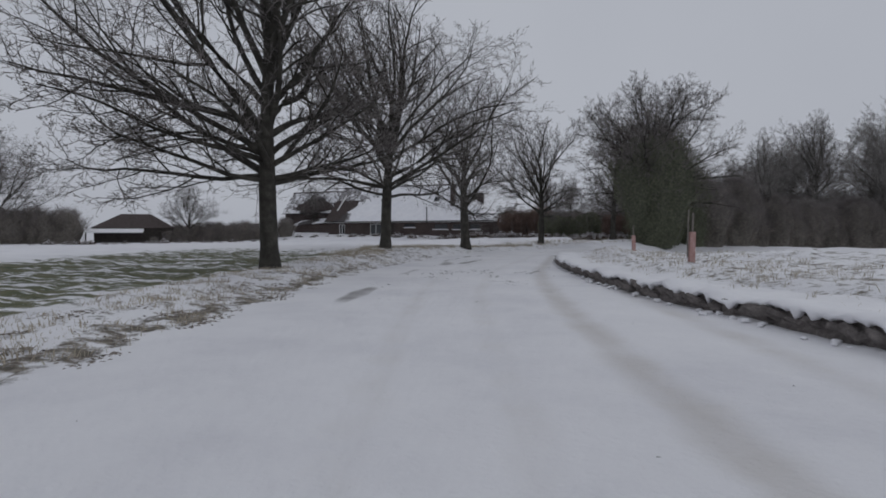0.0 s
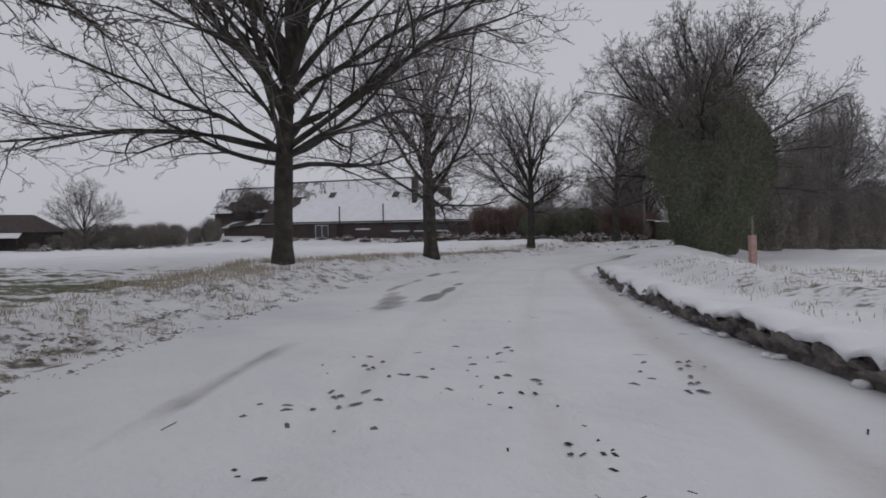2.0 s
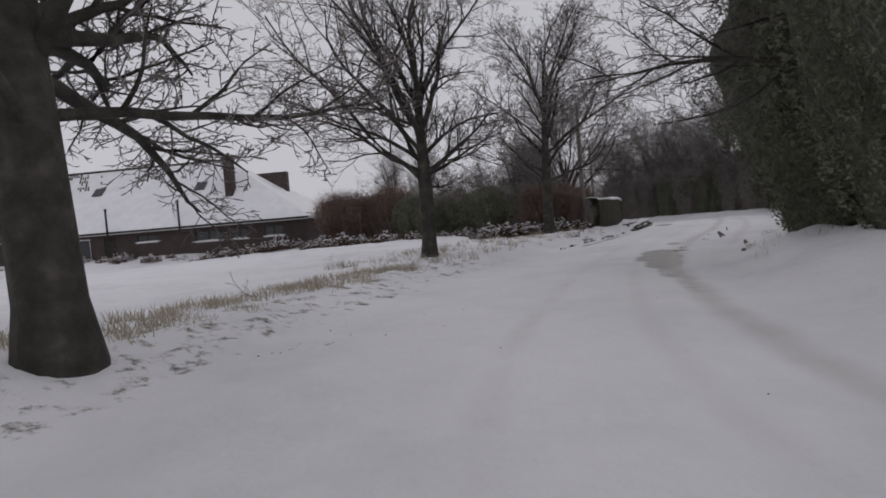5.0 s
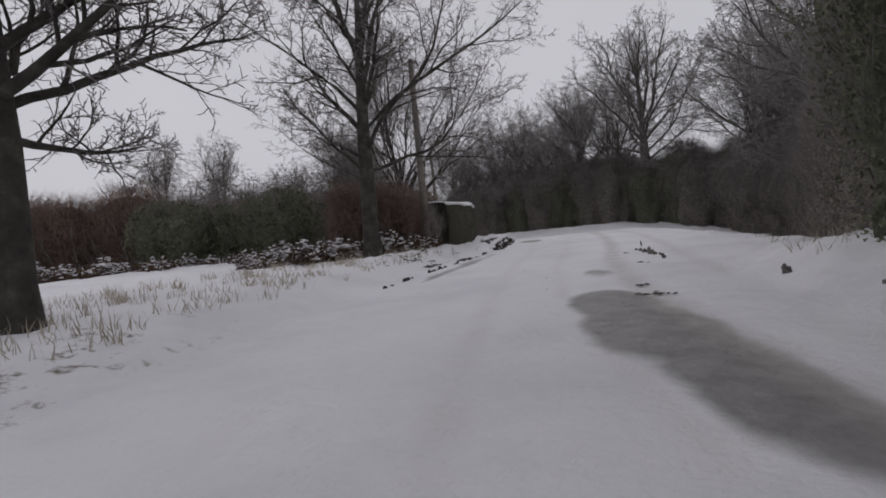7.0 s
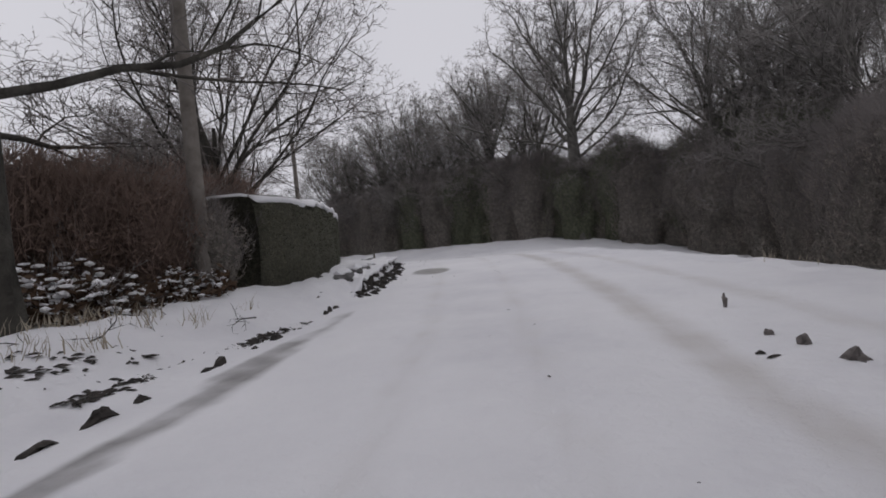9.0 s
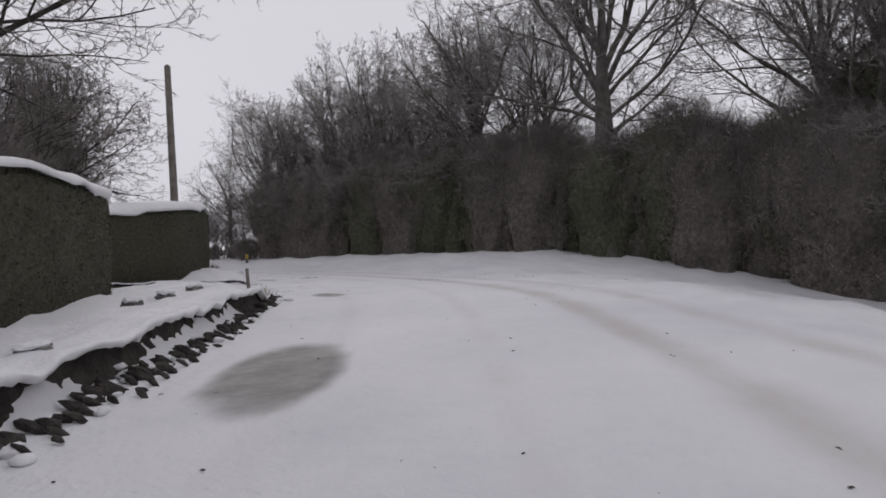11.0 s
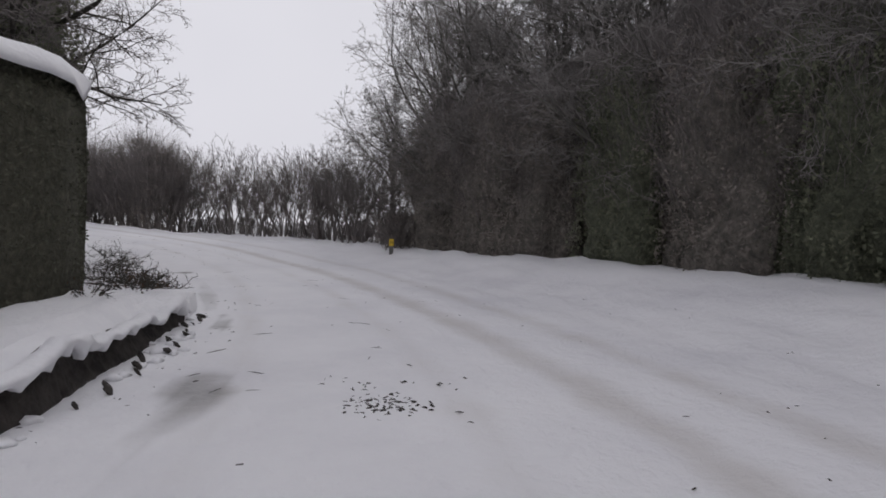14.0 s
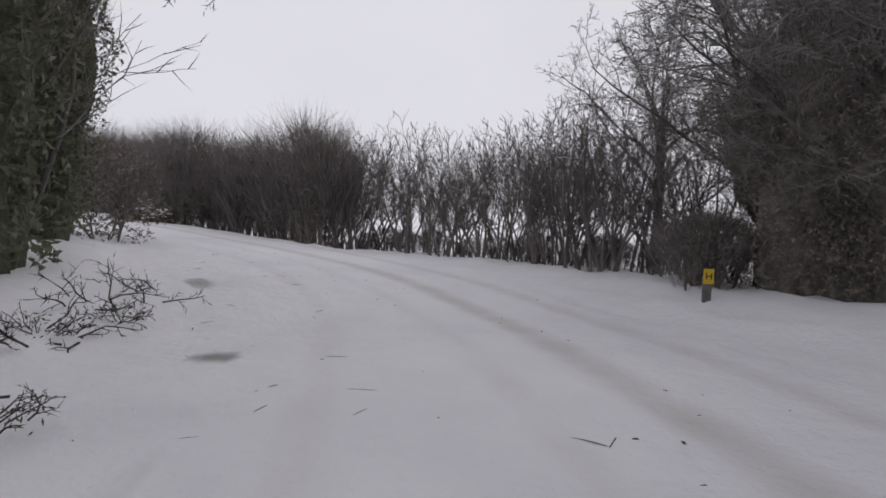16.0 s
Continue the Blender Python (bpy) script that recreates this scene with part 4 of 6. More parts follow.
def wall_with_openings(name, x0, x1, y0, y1, z0, z1, holes, mat, parent):
    """A wall along x with rectangular openings (x0, x1, z0, z1) through it."""
    bm = bmesh.new()
    xs = sorted({x0, x1, *[v for h in holes for v in h[:2]]})
    for a, b in zip(xs, xs[1:]):
        mid = (a + b) / 2
        gap = [h for h in holes if h[0] < mid < h[1]]
        spans = [(z0, z1)] if not gap else [(z0, gap[0][2]), (gap[0][3], z1)]
        for lo, hi in spans:
            if hi - lo > 0.01:
                box(bm, (a, y0, lo), (b, y1, hi))
    bmesh.ops.remove_doubles(bm, verts=bm.verts, dist=0.0005)
    return part(name, bm, mat, parent)


def bungalow():
    L, D, EAVE, RIDGE = 28.0, 11.0, 2.62, 8.1
    h = empty("house", pose(-17.93, 92.03, 0.8, 0, 0, -23), "long brick bungalow under a steep snow-covered tiled roof", "house")
    wins = [(2.6, 1.05, 0.3, 1.55, 1), (8.8, 1.95, 0.25, 1.65, 1), (14.7, 1.75, 1.3, 0.6, 1), (19.9, 2.2, 1.0, 0.85, 1), (22.5, 1.35, 0.98, 0.85, 1), (25.3, 1.6, 1.0, 0.85, 1)]
    holes = [(x - w / 2, x + w / 2, z, z + hh) for x, w, z, hh, n in wins] + [(11.0, 12.0, -0.1, 1.95)]
    wall_with_openings("wall", 0, L, 0, 0.3, -1.2, EAVE, holes, M_BRICKWORK, h)
    for x, w, z, hh, n in wins:
        window_part(h, x, 0.12, z, w, hh, n, M_WHITE if x < 10 else M_DARKWOOD)
    bm = bmesh.new()
    box(bm, (11.0, 0.1, -0.1), (12.0, 0.16, 1.95))
    door = part("door", bm, M_DARKWOOD, h, "dark boarded door")
    bm = bmesh.new()
    box(bm, (11.8, 0.06, 0.9), (11.86, 0.1, 1.02), 0.01)
    part("handle", bm, M_METAL, door)
    bm = bmesh.new()
    box(bm, (0, 0.3, -1.2), (0.3, D, EAVE))
    box(bm, (L - 0.3, 0.3, -1.2), (L, D, EAVE))
    box(bm, (0.3, D - 0.3, -1.2), (L - 0.3, D, EAVE))
    part("wall", bm, M_BRICKWORK, h)
    # gable walls
    HIP = 8.6
    for x in (0.0,):
        v = [(x, 0, EAVE), (x, D, EAVE), (x, D / 2, RIDGE - 0.15), (x + 0.3, 0, EAVE), (x + 0.3, D, EAVE), (x + 0.3, D / 2, RIDGE - 0.15)]
        mesh_object("gable", v, [(0, 1, 2), (5, 4, 3), (0, 3, 4, 1), (1, 4, 5, 2), (2, 5, 3, 0)], M_BRICKWORK, h)
    front = [(-0.35, -0.55, EAVE - 0.28), (L + 0.35, -0.55, EAVE - 0.28), (L - HIP, D / 2, RIDGE), (-0.35, D / 2, RIDGE)]
    back = [(-0.35, D / 2, RIDGE), (L - HIP, D / 2, RIDGE), (L + 0.35, D + 0.55, EAVE - 0.28), (-0.35, D + 0.55, EAVE - 0.28)]
    roof = slab("roof", front, 0.16, snowy_tile("snow_on_main_roof", (0.6, 0.4, 3.2), 0.26), h, "steep tiled roof under snow")
    slab("roof", back, 0.16, M_SNOW, h)
    e = EAVE - 0.28
    hip = [(L + 0.35, -0.55, e), (L + 0.35, D + 0.55, e), (L - HIP, D / 2, RIDGE), (L + 0.1, -0.4, e - 0.16), (L + 0.1, D + 0.4, e - 0.16), (L - HIP - 0.1, D / 2, RIDGE - 0.2)]
    mesh_object("hip", hip, [(0, 1, 2), (5, 4, 3), (0, 3, 4, 1), (1, 4, 5, 2), (2, 5, 3, 0)], M_SNOW, h)
    bare = lambda u, w: w < 0.6 and u < 0.06 + 0.24 * w + 0.03 * noise.noise(Vector((u * 20, w * 7, 2)))
    ribs = lambda u, w: bare(u, w) or (u < 0.40 and noise.noise(Vector((u * 26, w * 5, 1.3))) + 0.5 * noise.noise(Vector((u * 70, w * 16, 6))) > (u - 0.15) * 3.6 - 0.15 + (0.9 if w < 0.42 else 0))
    tile_ribs(front, 28, 92, ribs, roof, bare)
    bm = bmesh.new()
    box(bm, (-0.35, -0.66, EAVE - 0.42), (L + 0.35, -0.56, EAVE - 0.30), 0.02)
    part("gutter", bm, M_BLACK, h, "black gutter along the eaves")
    bm = bmesh.new()
    box(bm, (-0.2, -0.52, EAVE - 0.50), (L + 0.2, -0.02, EAVE - 0.44))
    part("soffit", bm, M_WHITE, h)
    bm = bmesh.new()
    box(bm, (-0.35, D / 2 - 0.14, RIDGE - 0.08), (L - HIP, D / 2 + 0.14, RIDGE + 0.10), 0.04)
    part("ridge_tile", bm, M_TILE, h)

    def on_roof(x, k):
        """A place on the front slope, k from eaves to ridge."""
        return Vector((x, -0.55 + k * (D / 2 + 0.55), EAVE - 0.28 + k * (RIDGE - EAVE + 0.28)))
    slope = math.degrees(math.atan2(RIDGE - EAVE + 0.28, D / 2 + 0.55))
    for x, k in ((8.6, 0.63), (18.05, 0.585)):
        bm = bmesh.new()
        m = Matrix.Translation(on_roof(x, k)) @ pose(0, 0, 0, slope, 0, 0)
        box(bm, (-0.45, -0.5, -0.02), (0.45, 0.5, 0.10), 0.01)
        bmesh.ops.transform(bm, matrix=m, verts=bm.verts)
        sky = part("skylight", bm, M_METAL, h, "dark roof window clear of snow")
        bm = bmesh.new()
        box(bm, (-0.36, -0.4, 0.102), (0.36, 0.4, 0.115))
        bmesh.ops.transform(bm, matrix=m, verts=bm.verts)
        part("pane", bm, M_GLASS, sky)
    # dark vent pipes that rise through the eaves
    for x, up in ((11.8, 1.5), (17.9, 1.7)):
        bm = bmesh.new()
        bmesh.ops.create_cone(bm, cap_ends=True, segments=10, radius1=0.08, radius2=0.08, depth=up + 0.6, matrix=Matrix.Translation((x, -0.62, EAVE - 0.3 + up / 2)))
        bmesh.ops.create_cone(bm, cap_ends=True, segments=10, radius1=0.11, radius2=0.11, depth=0.12, matrix=Matrix.Translation((x, -0.62, EAVE + up)))
        part("vent_pipe", bm, M_BLACK, h, "black vent pipe")
    p = on_roof(21.05, 0.43)
    bm = bmesh.new()
    box(bm, (p.x - 0.32, p.y - 0.3, p.z - 0.8), (p.x + 0.32, p.y + 0.45, p.z + 2.95), 0.01)
    box(bm, (p.x - 0.38, p.y - 0.36, p.z + 2.75), (p.x + 0.38, p.y + 0.51, p.z + 2.89), 0.01)
    chim = part("chimney", bm, M_BRICKWORK, h, "brick chimney stack")
    bm = bmesh.new()
    bmesh.ops.create_cone(bm, cap_ends=True, segments=10, radius1=0.15, radius2=0.11, depth=0.4, matrix=Matrix.Translation((p.x, p.y + 0.12, p.z + 3.13)))
    part("chimney_pot", bm, M_BRICK, chim)
    # rear ridge stack seen over the roof
    bm = bmesh.new()
    box(bm, (20.4, D / 2 + 0.9, RIDGE - 3.4), (24.3, D / 2 + 1.5, RIDGE - 1.35), 0.02)
    part("rear_wall", bm, M_TILE, h, "dark tile-hung rear wall")
    # wing further back on the left
    W = [(-12.0, 3.4, 3.95), (-0.4, 3.4, 3.95), (-0.4, 6.8, 7.7), (-12.0, 6.8, 7.7)]
    wing = slab("roof", W, 0.15, snowy_tile("snow_on_wing_roof", (-6.2, 4.6, 5.0), 0.30), h, "lower tiled roof with a bare patch")
    gone = lambda u, w: math.hypot((u - 0.55) / 0.36, (w - 0.27) / 0.26) + 0.35 * noise.noise(Vector((u * 9, w * 9, 3))) < 1.0
    tile_ribs(W, 18, 38, lambda u, w: gone(u, w) or noise.noise(Vector((u * 22, w * 9, 7))) > 0.12, wing, gone)
    slab("roof", [(-12.0, 6.8, 7.7), (-0.4, 6.8, 7.7), (-0.4, 10.2, 3.95), (-12.0, 10.2, 3.95)], 0.15, M_SNOW, h)
    bm = bmesh.new()
    box(bm, (-12.0, 3.28, 3.78), (-0.36, 3.38, 3.9), 0.02)
    part("gutter", bm, M_BLACK, h)
    bm = bmesh.new()
    box(bm, (-12.0, 6.66, 7.62), (-0.4, 6.94, 7.8), 0.04)
    part("ridge_tile", bm, M_TILE, h)
    bm = bmesh.new()
    box(bm, (-11.6, 3.8, -1.2), (-0.02, 9.8, 4.1))
    part("wall", bm, M_BRICKWORK, h)
    v = [(-11.6, 3.8, 4.1), (-11.6, 9.8, 4.1), (-11.6, 6.8, 7.5), (-11.35, 3.8, 4.1), (-11.35, 9.8, 4.1), (-11.35, 6.8, 7.5)]
    mesh_object("gable", v, [(0, 1, 2), (5, 4, 3), (1, 4, 5, 2), (2, 5, 3, 0), (0, 3, 4, 1)], M_BRICKWORK, h)
    # brick lean-to in the angle
    bm = bmesh.new()
    box(bm, (-7.8, 1.3, -1.2), (-0.3, 3.78, 1.95))
    part("wall", bm, M_BRICKWORK, h)
    slab("roof", [(-8.2, 1.0, 1.75), (-0.02, 1.0, 2.4), (-0.02, 3.79, 3.3), (-8.2, 3.79, 2.65)], 0.10, snowy_tile("snow_on_lean_to", (-5.4, 2.0, 2.2), 0.4), h, "shallow lean-to roof with patchy snow")
    # pale flue lying up the bare slope
    bm = bmesh.new()
    box(bm, (-0.09, -1.7, 0.03), (0.09, 2.2, 0.2), 0.03)
    bmesh.ops.transform(bm, matrix=Matrix.Translation(on_roof(1.0, 0.5)) @ pose(0, 0, 0, slope, 0, 0), verts=bm.verts)
    part("flue", bm, M_WHITE, h, "pale flue pipe running up the roof")
    return h


bungalow()


def field_barn():
    b = empty("barn", pose(-47.6, 78.2, 0.1, 0, 0, 24), "dark boarded barn with a snow-covered lean-to", "barn")
    bm = bmesh.new()
    box(bm, (0, 0, -0.6), (9.8, 7.0, 2.1))
    bw = part("wall", bm, M_DARKWOOD, b)
    for k in range(32):
        bm = bmesh.new()
        box(bm, (0.02 + k * 0.305, -0.03, -0.5), (0.02 + k * 0.305 + 0.28, -0.002, 2.05))
        part("board", bm, M_DARKWOOD, bw)
    # hipped roof
    e, r = 2.0, 4.05
    slab("roof", [(-0.3, -0.4, e), (10.1, -0.4, e), (6.9, 3.5, r), (3.0, 3.5, r)], 0.1, M_TILE, b, "dark tiled roof with little snow")
    slab("roof", [(3.0, 3.5, r), (6.9, 3.5, r), (10.1, 7.4, e), (-0.3, 7.4, e)], 0.1, M_TILE, b)
    for x0, x1 in ((-0.3, 3.0), (10.1, 6.9)):
        v = [(x0, -0.4, e), (x0, 7.4, e), (x1, 3.5, r), (x0, -0.4, e - 0.1), (x0, 7.4, e - 0.1), (x1, 3.5, r - 0.1)]
        mesh_object("hip", v, [(0, 1, 2), (5, 4, 3), (0, 3, 4, 1), (1, 4, 5, 2), (2, 5, 3, 0)], M_TILE, b)
    slab("lean_to", [(-0.9, -2.1, 1.45), (6.2, -2.1, 1.45), (6.2, -0.05, 1.95), (-0.9, -0.05, 1.95)], 0.16, M_SNOW, b, "lean-to roof under thick snow")
    for x in (-0.7, 2.6, 6.0):
        bm = bmesh.new()
        box(bm, (x - 0.08, -1.95, -0.6), (x + 0.08, -1.79, 1.36))
        part("post", bm, M_DARKWOOD, b)


field_barn()


# ---- clipped hedges with snow on top ----
def clipped_hedge(name, line, width, h0, h1, leaves, label, seed, deep, bald=0.0):
    """A clipped evergreen hedge along a line on the plan: a leafy body with an uneven face, and a snow cap that sags over its edges."""
    hr = random.Random(seed)
    x0, y0 = line[0]
    t = empty(name, Matrix.Translation((x0, y0, height(x0, y0))), label, "hedge", "clipped hedges")
    base = Vector((x0, y0, height(x0, y0)))
    pts = walk_line(line, 0.35)
    n = len(pts)
    ring, cap = [], []
    prof = [(-0.46, -0.2), (-0.5, 0.25), (-0.5, 0.6), (-0.49, 0.88), (-0.40, 0.985), (-0.2, 1.0), (0.2, 1.0), (0.40, 0.985), (0.49, 0.88), (0.5, 0.6), (0.5, 0.25), (0.46, -0.2)]
    for i, (x, y) in enumerate(pts):
        a, b = pts[max(0, i - 1)], pts[min(n - 1, i + 1)]
        d = Vector((b[0] - a[0], b[1] - a[1], 0)).normalized()
        side = Vector((d.y, -d.x, 0))
        hh = h0 + (h1 - h0) * i / (n - 1)
        end = min(1.0, 0.72 + 0.28 * min(i, n - 1 - i) / 2)
        z = height(x, y)
        for o, k in prof:
            p = Vector((x, y, z)) + side * (o * width * end) + Vector((0, 0, k * hh))
            p += side * 0.05 * noise.noise(p * 1.8) + Vector((0, 0, 0.04 * noise.noise(p * 1.3 + Vector((9, 0, 0))))) + d * 0.04 * noise.noise(p * 2.1)
            ring.append(p - base)
    m = len(prof)
    faces = [(i * m + k, i * m + (k + 1) % m, (i + 1) * m + (k + 1) % m, (i + 1) * m + k) for i in range(n - 1) for k in range(m)]
    faces += [tuple(range(m)), tuple(reversed(range((n - 1) * m, n * m)))]
    mesh_object("body", ring, faces, M_HEDGE, t, shade=True)
    # leaves standing off the faces
    v, f = [], []
    for k in range(leaves):
        i, j = hr.randrange(n - 1), hr.randrange(m - 1)
        if hr.random() < 0.06:
            i = (n - 2) * hr.randrange(2)
        a, b, c, e = (ring[i * m + j], ring[i * m + j + 1], ring[(i + 1) * m + j + 1], ring[(i + 1) * m + j])
        u, w = hr.random(), hr.random()
        p = a.lerp(b, u).lerp(e.lerp(c, u), w)
        nrm = (b - a).cross(e - a).normalized()
        d1 = (nrm * hr.uniform(0.2, 1) + Vector((hr.gauss(0, 0.7), hr.gauss(0, 0.7), hr.gauss(0, 0.7)))).normalized()
        s1 = d1.orthogonal().normalized()
        s1.rotate(Matrix.Rotation(hr.random() * 6.28, 3, d1))
        ln, wd = hr.uniform(0.02, 0.055), hr.uniform(0.007, 0.016)
        q = len(v)
        v += [p - d1 * 0.02, p + d1 * ln * 0.5 + s1 * wd, p + d1 * ln, p + d1 * ln * 0.5 - s1 * wd]
        f.append((q, q + 1, q + 2, q + 3))
    mesh_object("foliage", v, f, M_HEDGE_LEAF, t)
    # snow cap
    cv, cf = [], []
    cross = [-0.53, -0.45, -0.25, 0.0, 0.25, 0.45, 0.53]
    for i, (x, y) in enumerate(pts):
        a, b = pts[max(0, i - 1)], pts[min(n - 1, i + 1)]
        d = Vector((b[0] - a[0], b[1] - a[1], 0)).normalized()
        side = Vector((d.y, -d.x, 0))
        hh = h0 + (h1 - h0) * i / (n - 1)
        end = min(1.0, 0.72 + 0.28 * min(i, n - 1 - i) / 2)
        z = height(x, y) + hh
        for k, o in enumerate(cross):
            p = Vector((x, y, z)) + side * o * width * end
            edge = abs(o) > 0.4
            sag = 0.03 + 2.8 * deep * max(0.0, noise.noise(Vector((x * 2.6, y * 2.6, o * 3 + seed)))) if edge else 0.0
            thick = deep + 0.7 * deep * noise.noise(Vector((x * 1.9, y * 1.9, o + seed)))
            thick -= 0.16 * bald * ease(0.0, 0.22, noise.noise(Vector((x * 0.9, y * 0.9, o * 1.2 + seed))))
            cv.append(p + Vector((0, 0, (thick if not abs(o) > 0.5 else 0.0) - (sag if abs(o) > 0.5 else 0.02 * edge))) - base)
    q = len(cross)
    cf = [(i * q + k, i * q + k + 1, (i + 1) * q + k + 1, (i + 1) * q + k) for i in range(n - 1) for k in range(q - 1)]
    low = [c - Vector((0, 0, 0.08)) for c in cv]
    nn = len(cv)
    cf += [tuple(nn + i for i in reversed(fc)) for fc in cf]
    for i in range(n - 1):
        cf += [(i * q, (i + 1) * q, nn + (i + 1) * q, nn + i * q), (i * q + q - 1, nn + i * q + q - 1, nn + (i + 1) * q + q - 1, (i + 1) * q + q - 1)]
    for i in (0, n - 1):
        cf += [(i * q + k, nn + i * q + k, nn + i * q + k + 1, i * q + k + 1) for k in range(q - 1)]
    mesh_object("snow_cap", cv + low, cf, M_SNOW, t, "thick snow lying along the top", shade=True)
    return t


M_HEDGE_LEAF = plain("clipped_leaf", [(0.3, (0.06, 0.063, 0.045)), (0.7, (0.13, 0.13, 0.095))], 2.0, 0.7, 0.2, 0.01)
M_HEDGE = plain("clipped_hedge", [(0.3, (0.045, 0.044, 0.032)), (0.55, (0.08, 0.077, 0.056)), (0.75, (0.13, 0.123, 0.09))], 14.0, 0.9, 1.0, 0.06, 30)
clipped_hedge("hedge", [(24.3, 67.0), (26.0, 68.2), (27.9, 70.4), (29.5, 72.6), (30.9, 74.8)], 1.7, 1.8, 1.6, 22000, "clipped evergreen hedge capped with snow beside the lane", 3, 0.05, 1.0)
clipped_hedge("hedge", [(29.0, 80.9), (32.4, 81.2), (34.8, 82.3), (36.4, 84.5), (37.5, 87.0)], 1.8, 1.5, 2.36, 34000, "clipped evergreen hedge capped with snow beside the drive", 8, 0.15)


# ---- poles ----
def timber_pole(x, y, h, lean, turn, label):
    t = empty("utility_pole", pose(x, y, height(x, y), 0, 0, turn) @ pose(0, 0, 0, 0, lean, 0), label, "pole", "utility poles")
    w = Wood()
    w.limb([Vector((0, 0, -0.4)), Vector((0, 0, 2)), Vector((0, 0, h * 0.6)), Vector((0, 0, h))], [0.15, 0.145, 0.13, 0.11], 14)
    ob = new("shaft", wood_mesh("shaft", w, M_POLE))
    ob.parent = t
    bm = bmesh.new()
    bmesh.ops.create_cone(bm, cap_ends=True, segments=14, radius1=0.125, radius2=0.05, depth=0.08, matrix=Matrix.Translation((0, 0, h + 0.04)))
    part("cap", bm, M_METAL, t)
    return t


timber_pole(23.5, 66.4, 7.6, 0.0, 0, "weathered timber utility pole behind russet shrubs")
timber_pole(37.0, 86.4, 7.7, -0.6, 0, "weathered timber utility pole behind the clipped hedge")


# ---- marker stakes on the bank ----
def stake(x, y, h, lean, label, split=False):
    t = empty("marker_post", pose(x, y, height(x, y), 0, lean, 0), label, "post", "marker posts")
    if h < 1:
        bm = bmesh.new()
        box(bm, (-0.05 * h, -0.05 * h, -0.2), (0.05 * h, 0.05 * h, h), 0.006)
        part("stick", bm, M_POLE, t)
        return
    bm = bmesh.new()
    box(bm, (-0.085, -0.07, -0.2), (0.085, 0.07, h * 0.62), 0.012)
    part("sleeve", bm, M_RED, t, "faded red and grey sleeve")
    bm = bmesh.new()
    box(bm, (-0.02, -0.025, h * 0.5), (0.03, 0.025, h), 0.006)
    part("stick", bm, M_POLE, t)
    if split:
        bm = bmesh.new()
        box(bm, (-0.14, -0.02, h * 0.1), (-0.105, 0.02, h * 1.06), 0.006)
        part("stick", bm, M_POLE, t)


stake(8.11, 16.3, 1.45, 1.0, "short faded red marker post in snowy grass", True)
stake(10.65, 28.95, 1.35, -2.0, "short pale marker post on the snowy bank")


# ---- hydrant marker ----
def hydrant_marker(x, y):
    z = height(x, y)
    t = empty("hydrant_marker", pose(x, y, z - 0.22, 0, 0, -12), "yellow hydrant marker plate on a short post", "sign")
    bm = bmesh.new()
    box(bm, (-0.06, -0.05, -0.2), (0.06, 0.05, 0.55), 0.01)
    part("post", bm, M_STONE, t)
    bm = bmesh.new()
    box(bm, (-0.08, -0.075, 0.46), (0.08, -0.052, 0.70), 0.008)
    plate = part("plate", bm, M_YELLOW, t)
    cu = bpy.data.curves.new("letter", "FONT")
    cu.body, cu.size, cu.align_x, cu.align_y, cu.extrude = "H", 0.155, "CENTER", "CENTER", 0.002
    cu.materials.append(M_BLACK)
    ob = new("letter", cu)
    ob.parent = plate
    ob.matrix_local = pose(0, -0.079, 0.58, 90, 0, 0)


hydrant_marker(45.35, 97.4)
stake(34.6, 76.1, 0.6, -3.0, "short dark stub post beside the kerb")


# ---- broken earth edge along the right of the lane ----
M_EARTH = plain("grey_earth", [(0.3, (0.09, 0.081, 0.077)), (0.7, (0.25, 0.225, 0.212))], 9.0, 0.95, 0.9, 0.05, 25)


def edge_place(s, side, off):
    """A place off metres outside the lane's edge."""
    i = min(max(int(round(s / STEP)), 0), ROWS_N - 1)
    z, wl, wr, rl, rr = lane_values(s)
    o = -wl - off if side < 0 else wr + off
    x, y = MID[i] - LEFT[i] * o + TAN[i] * (s - i * STEP)
    return float(x), float(y), o


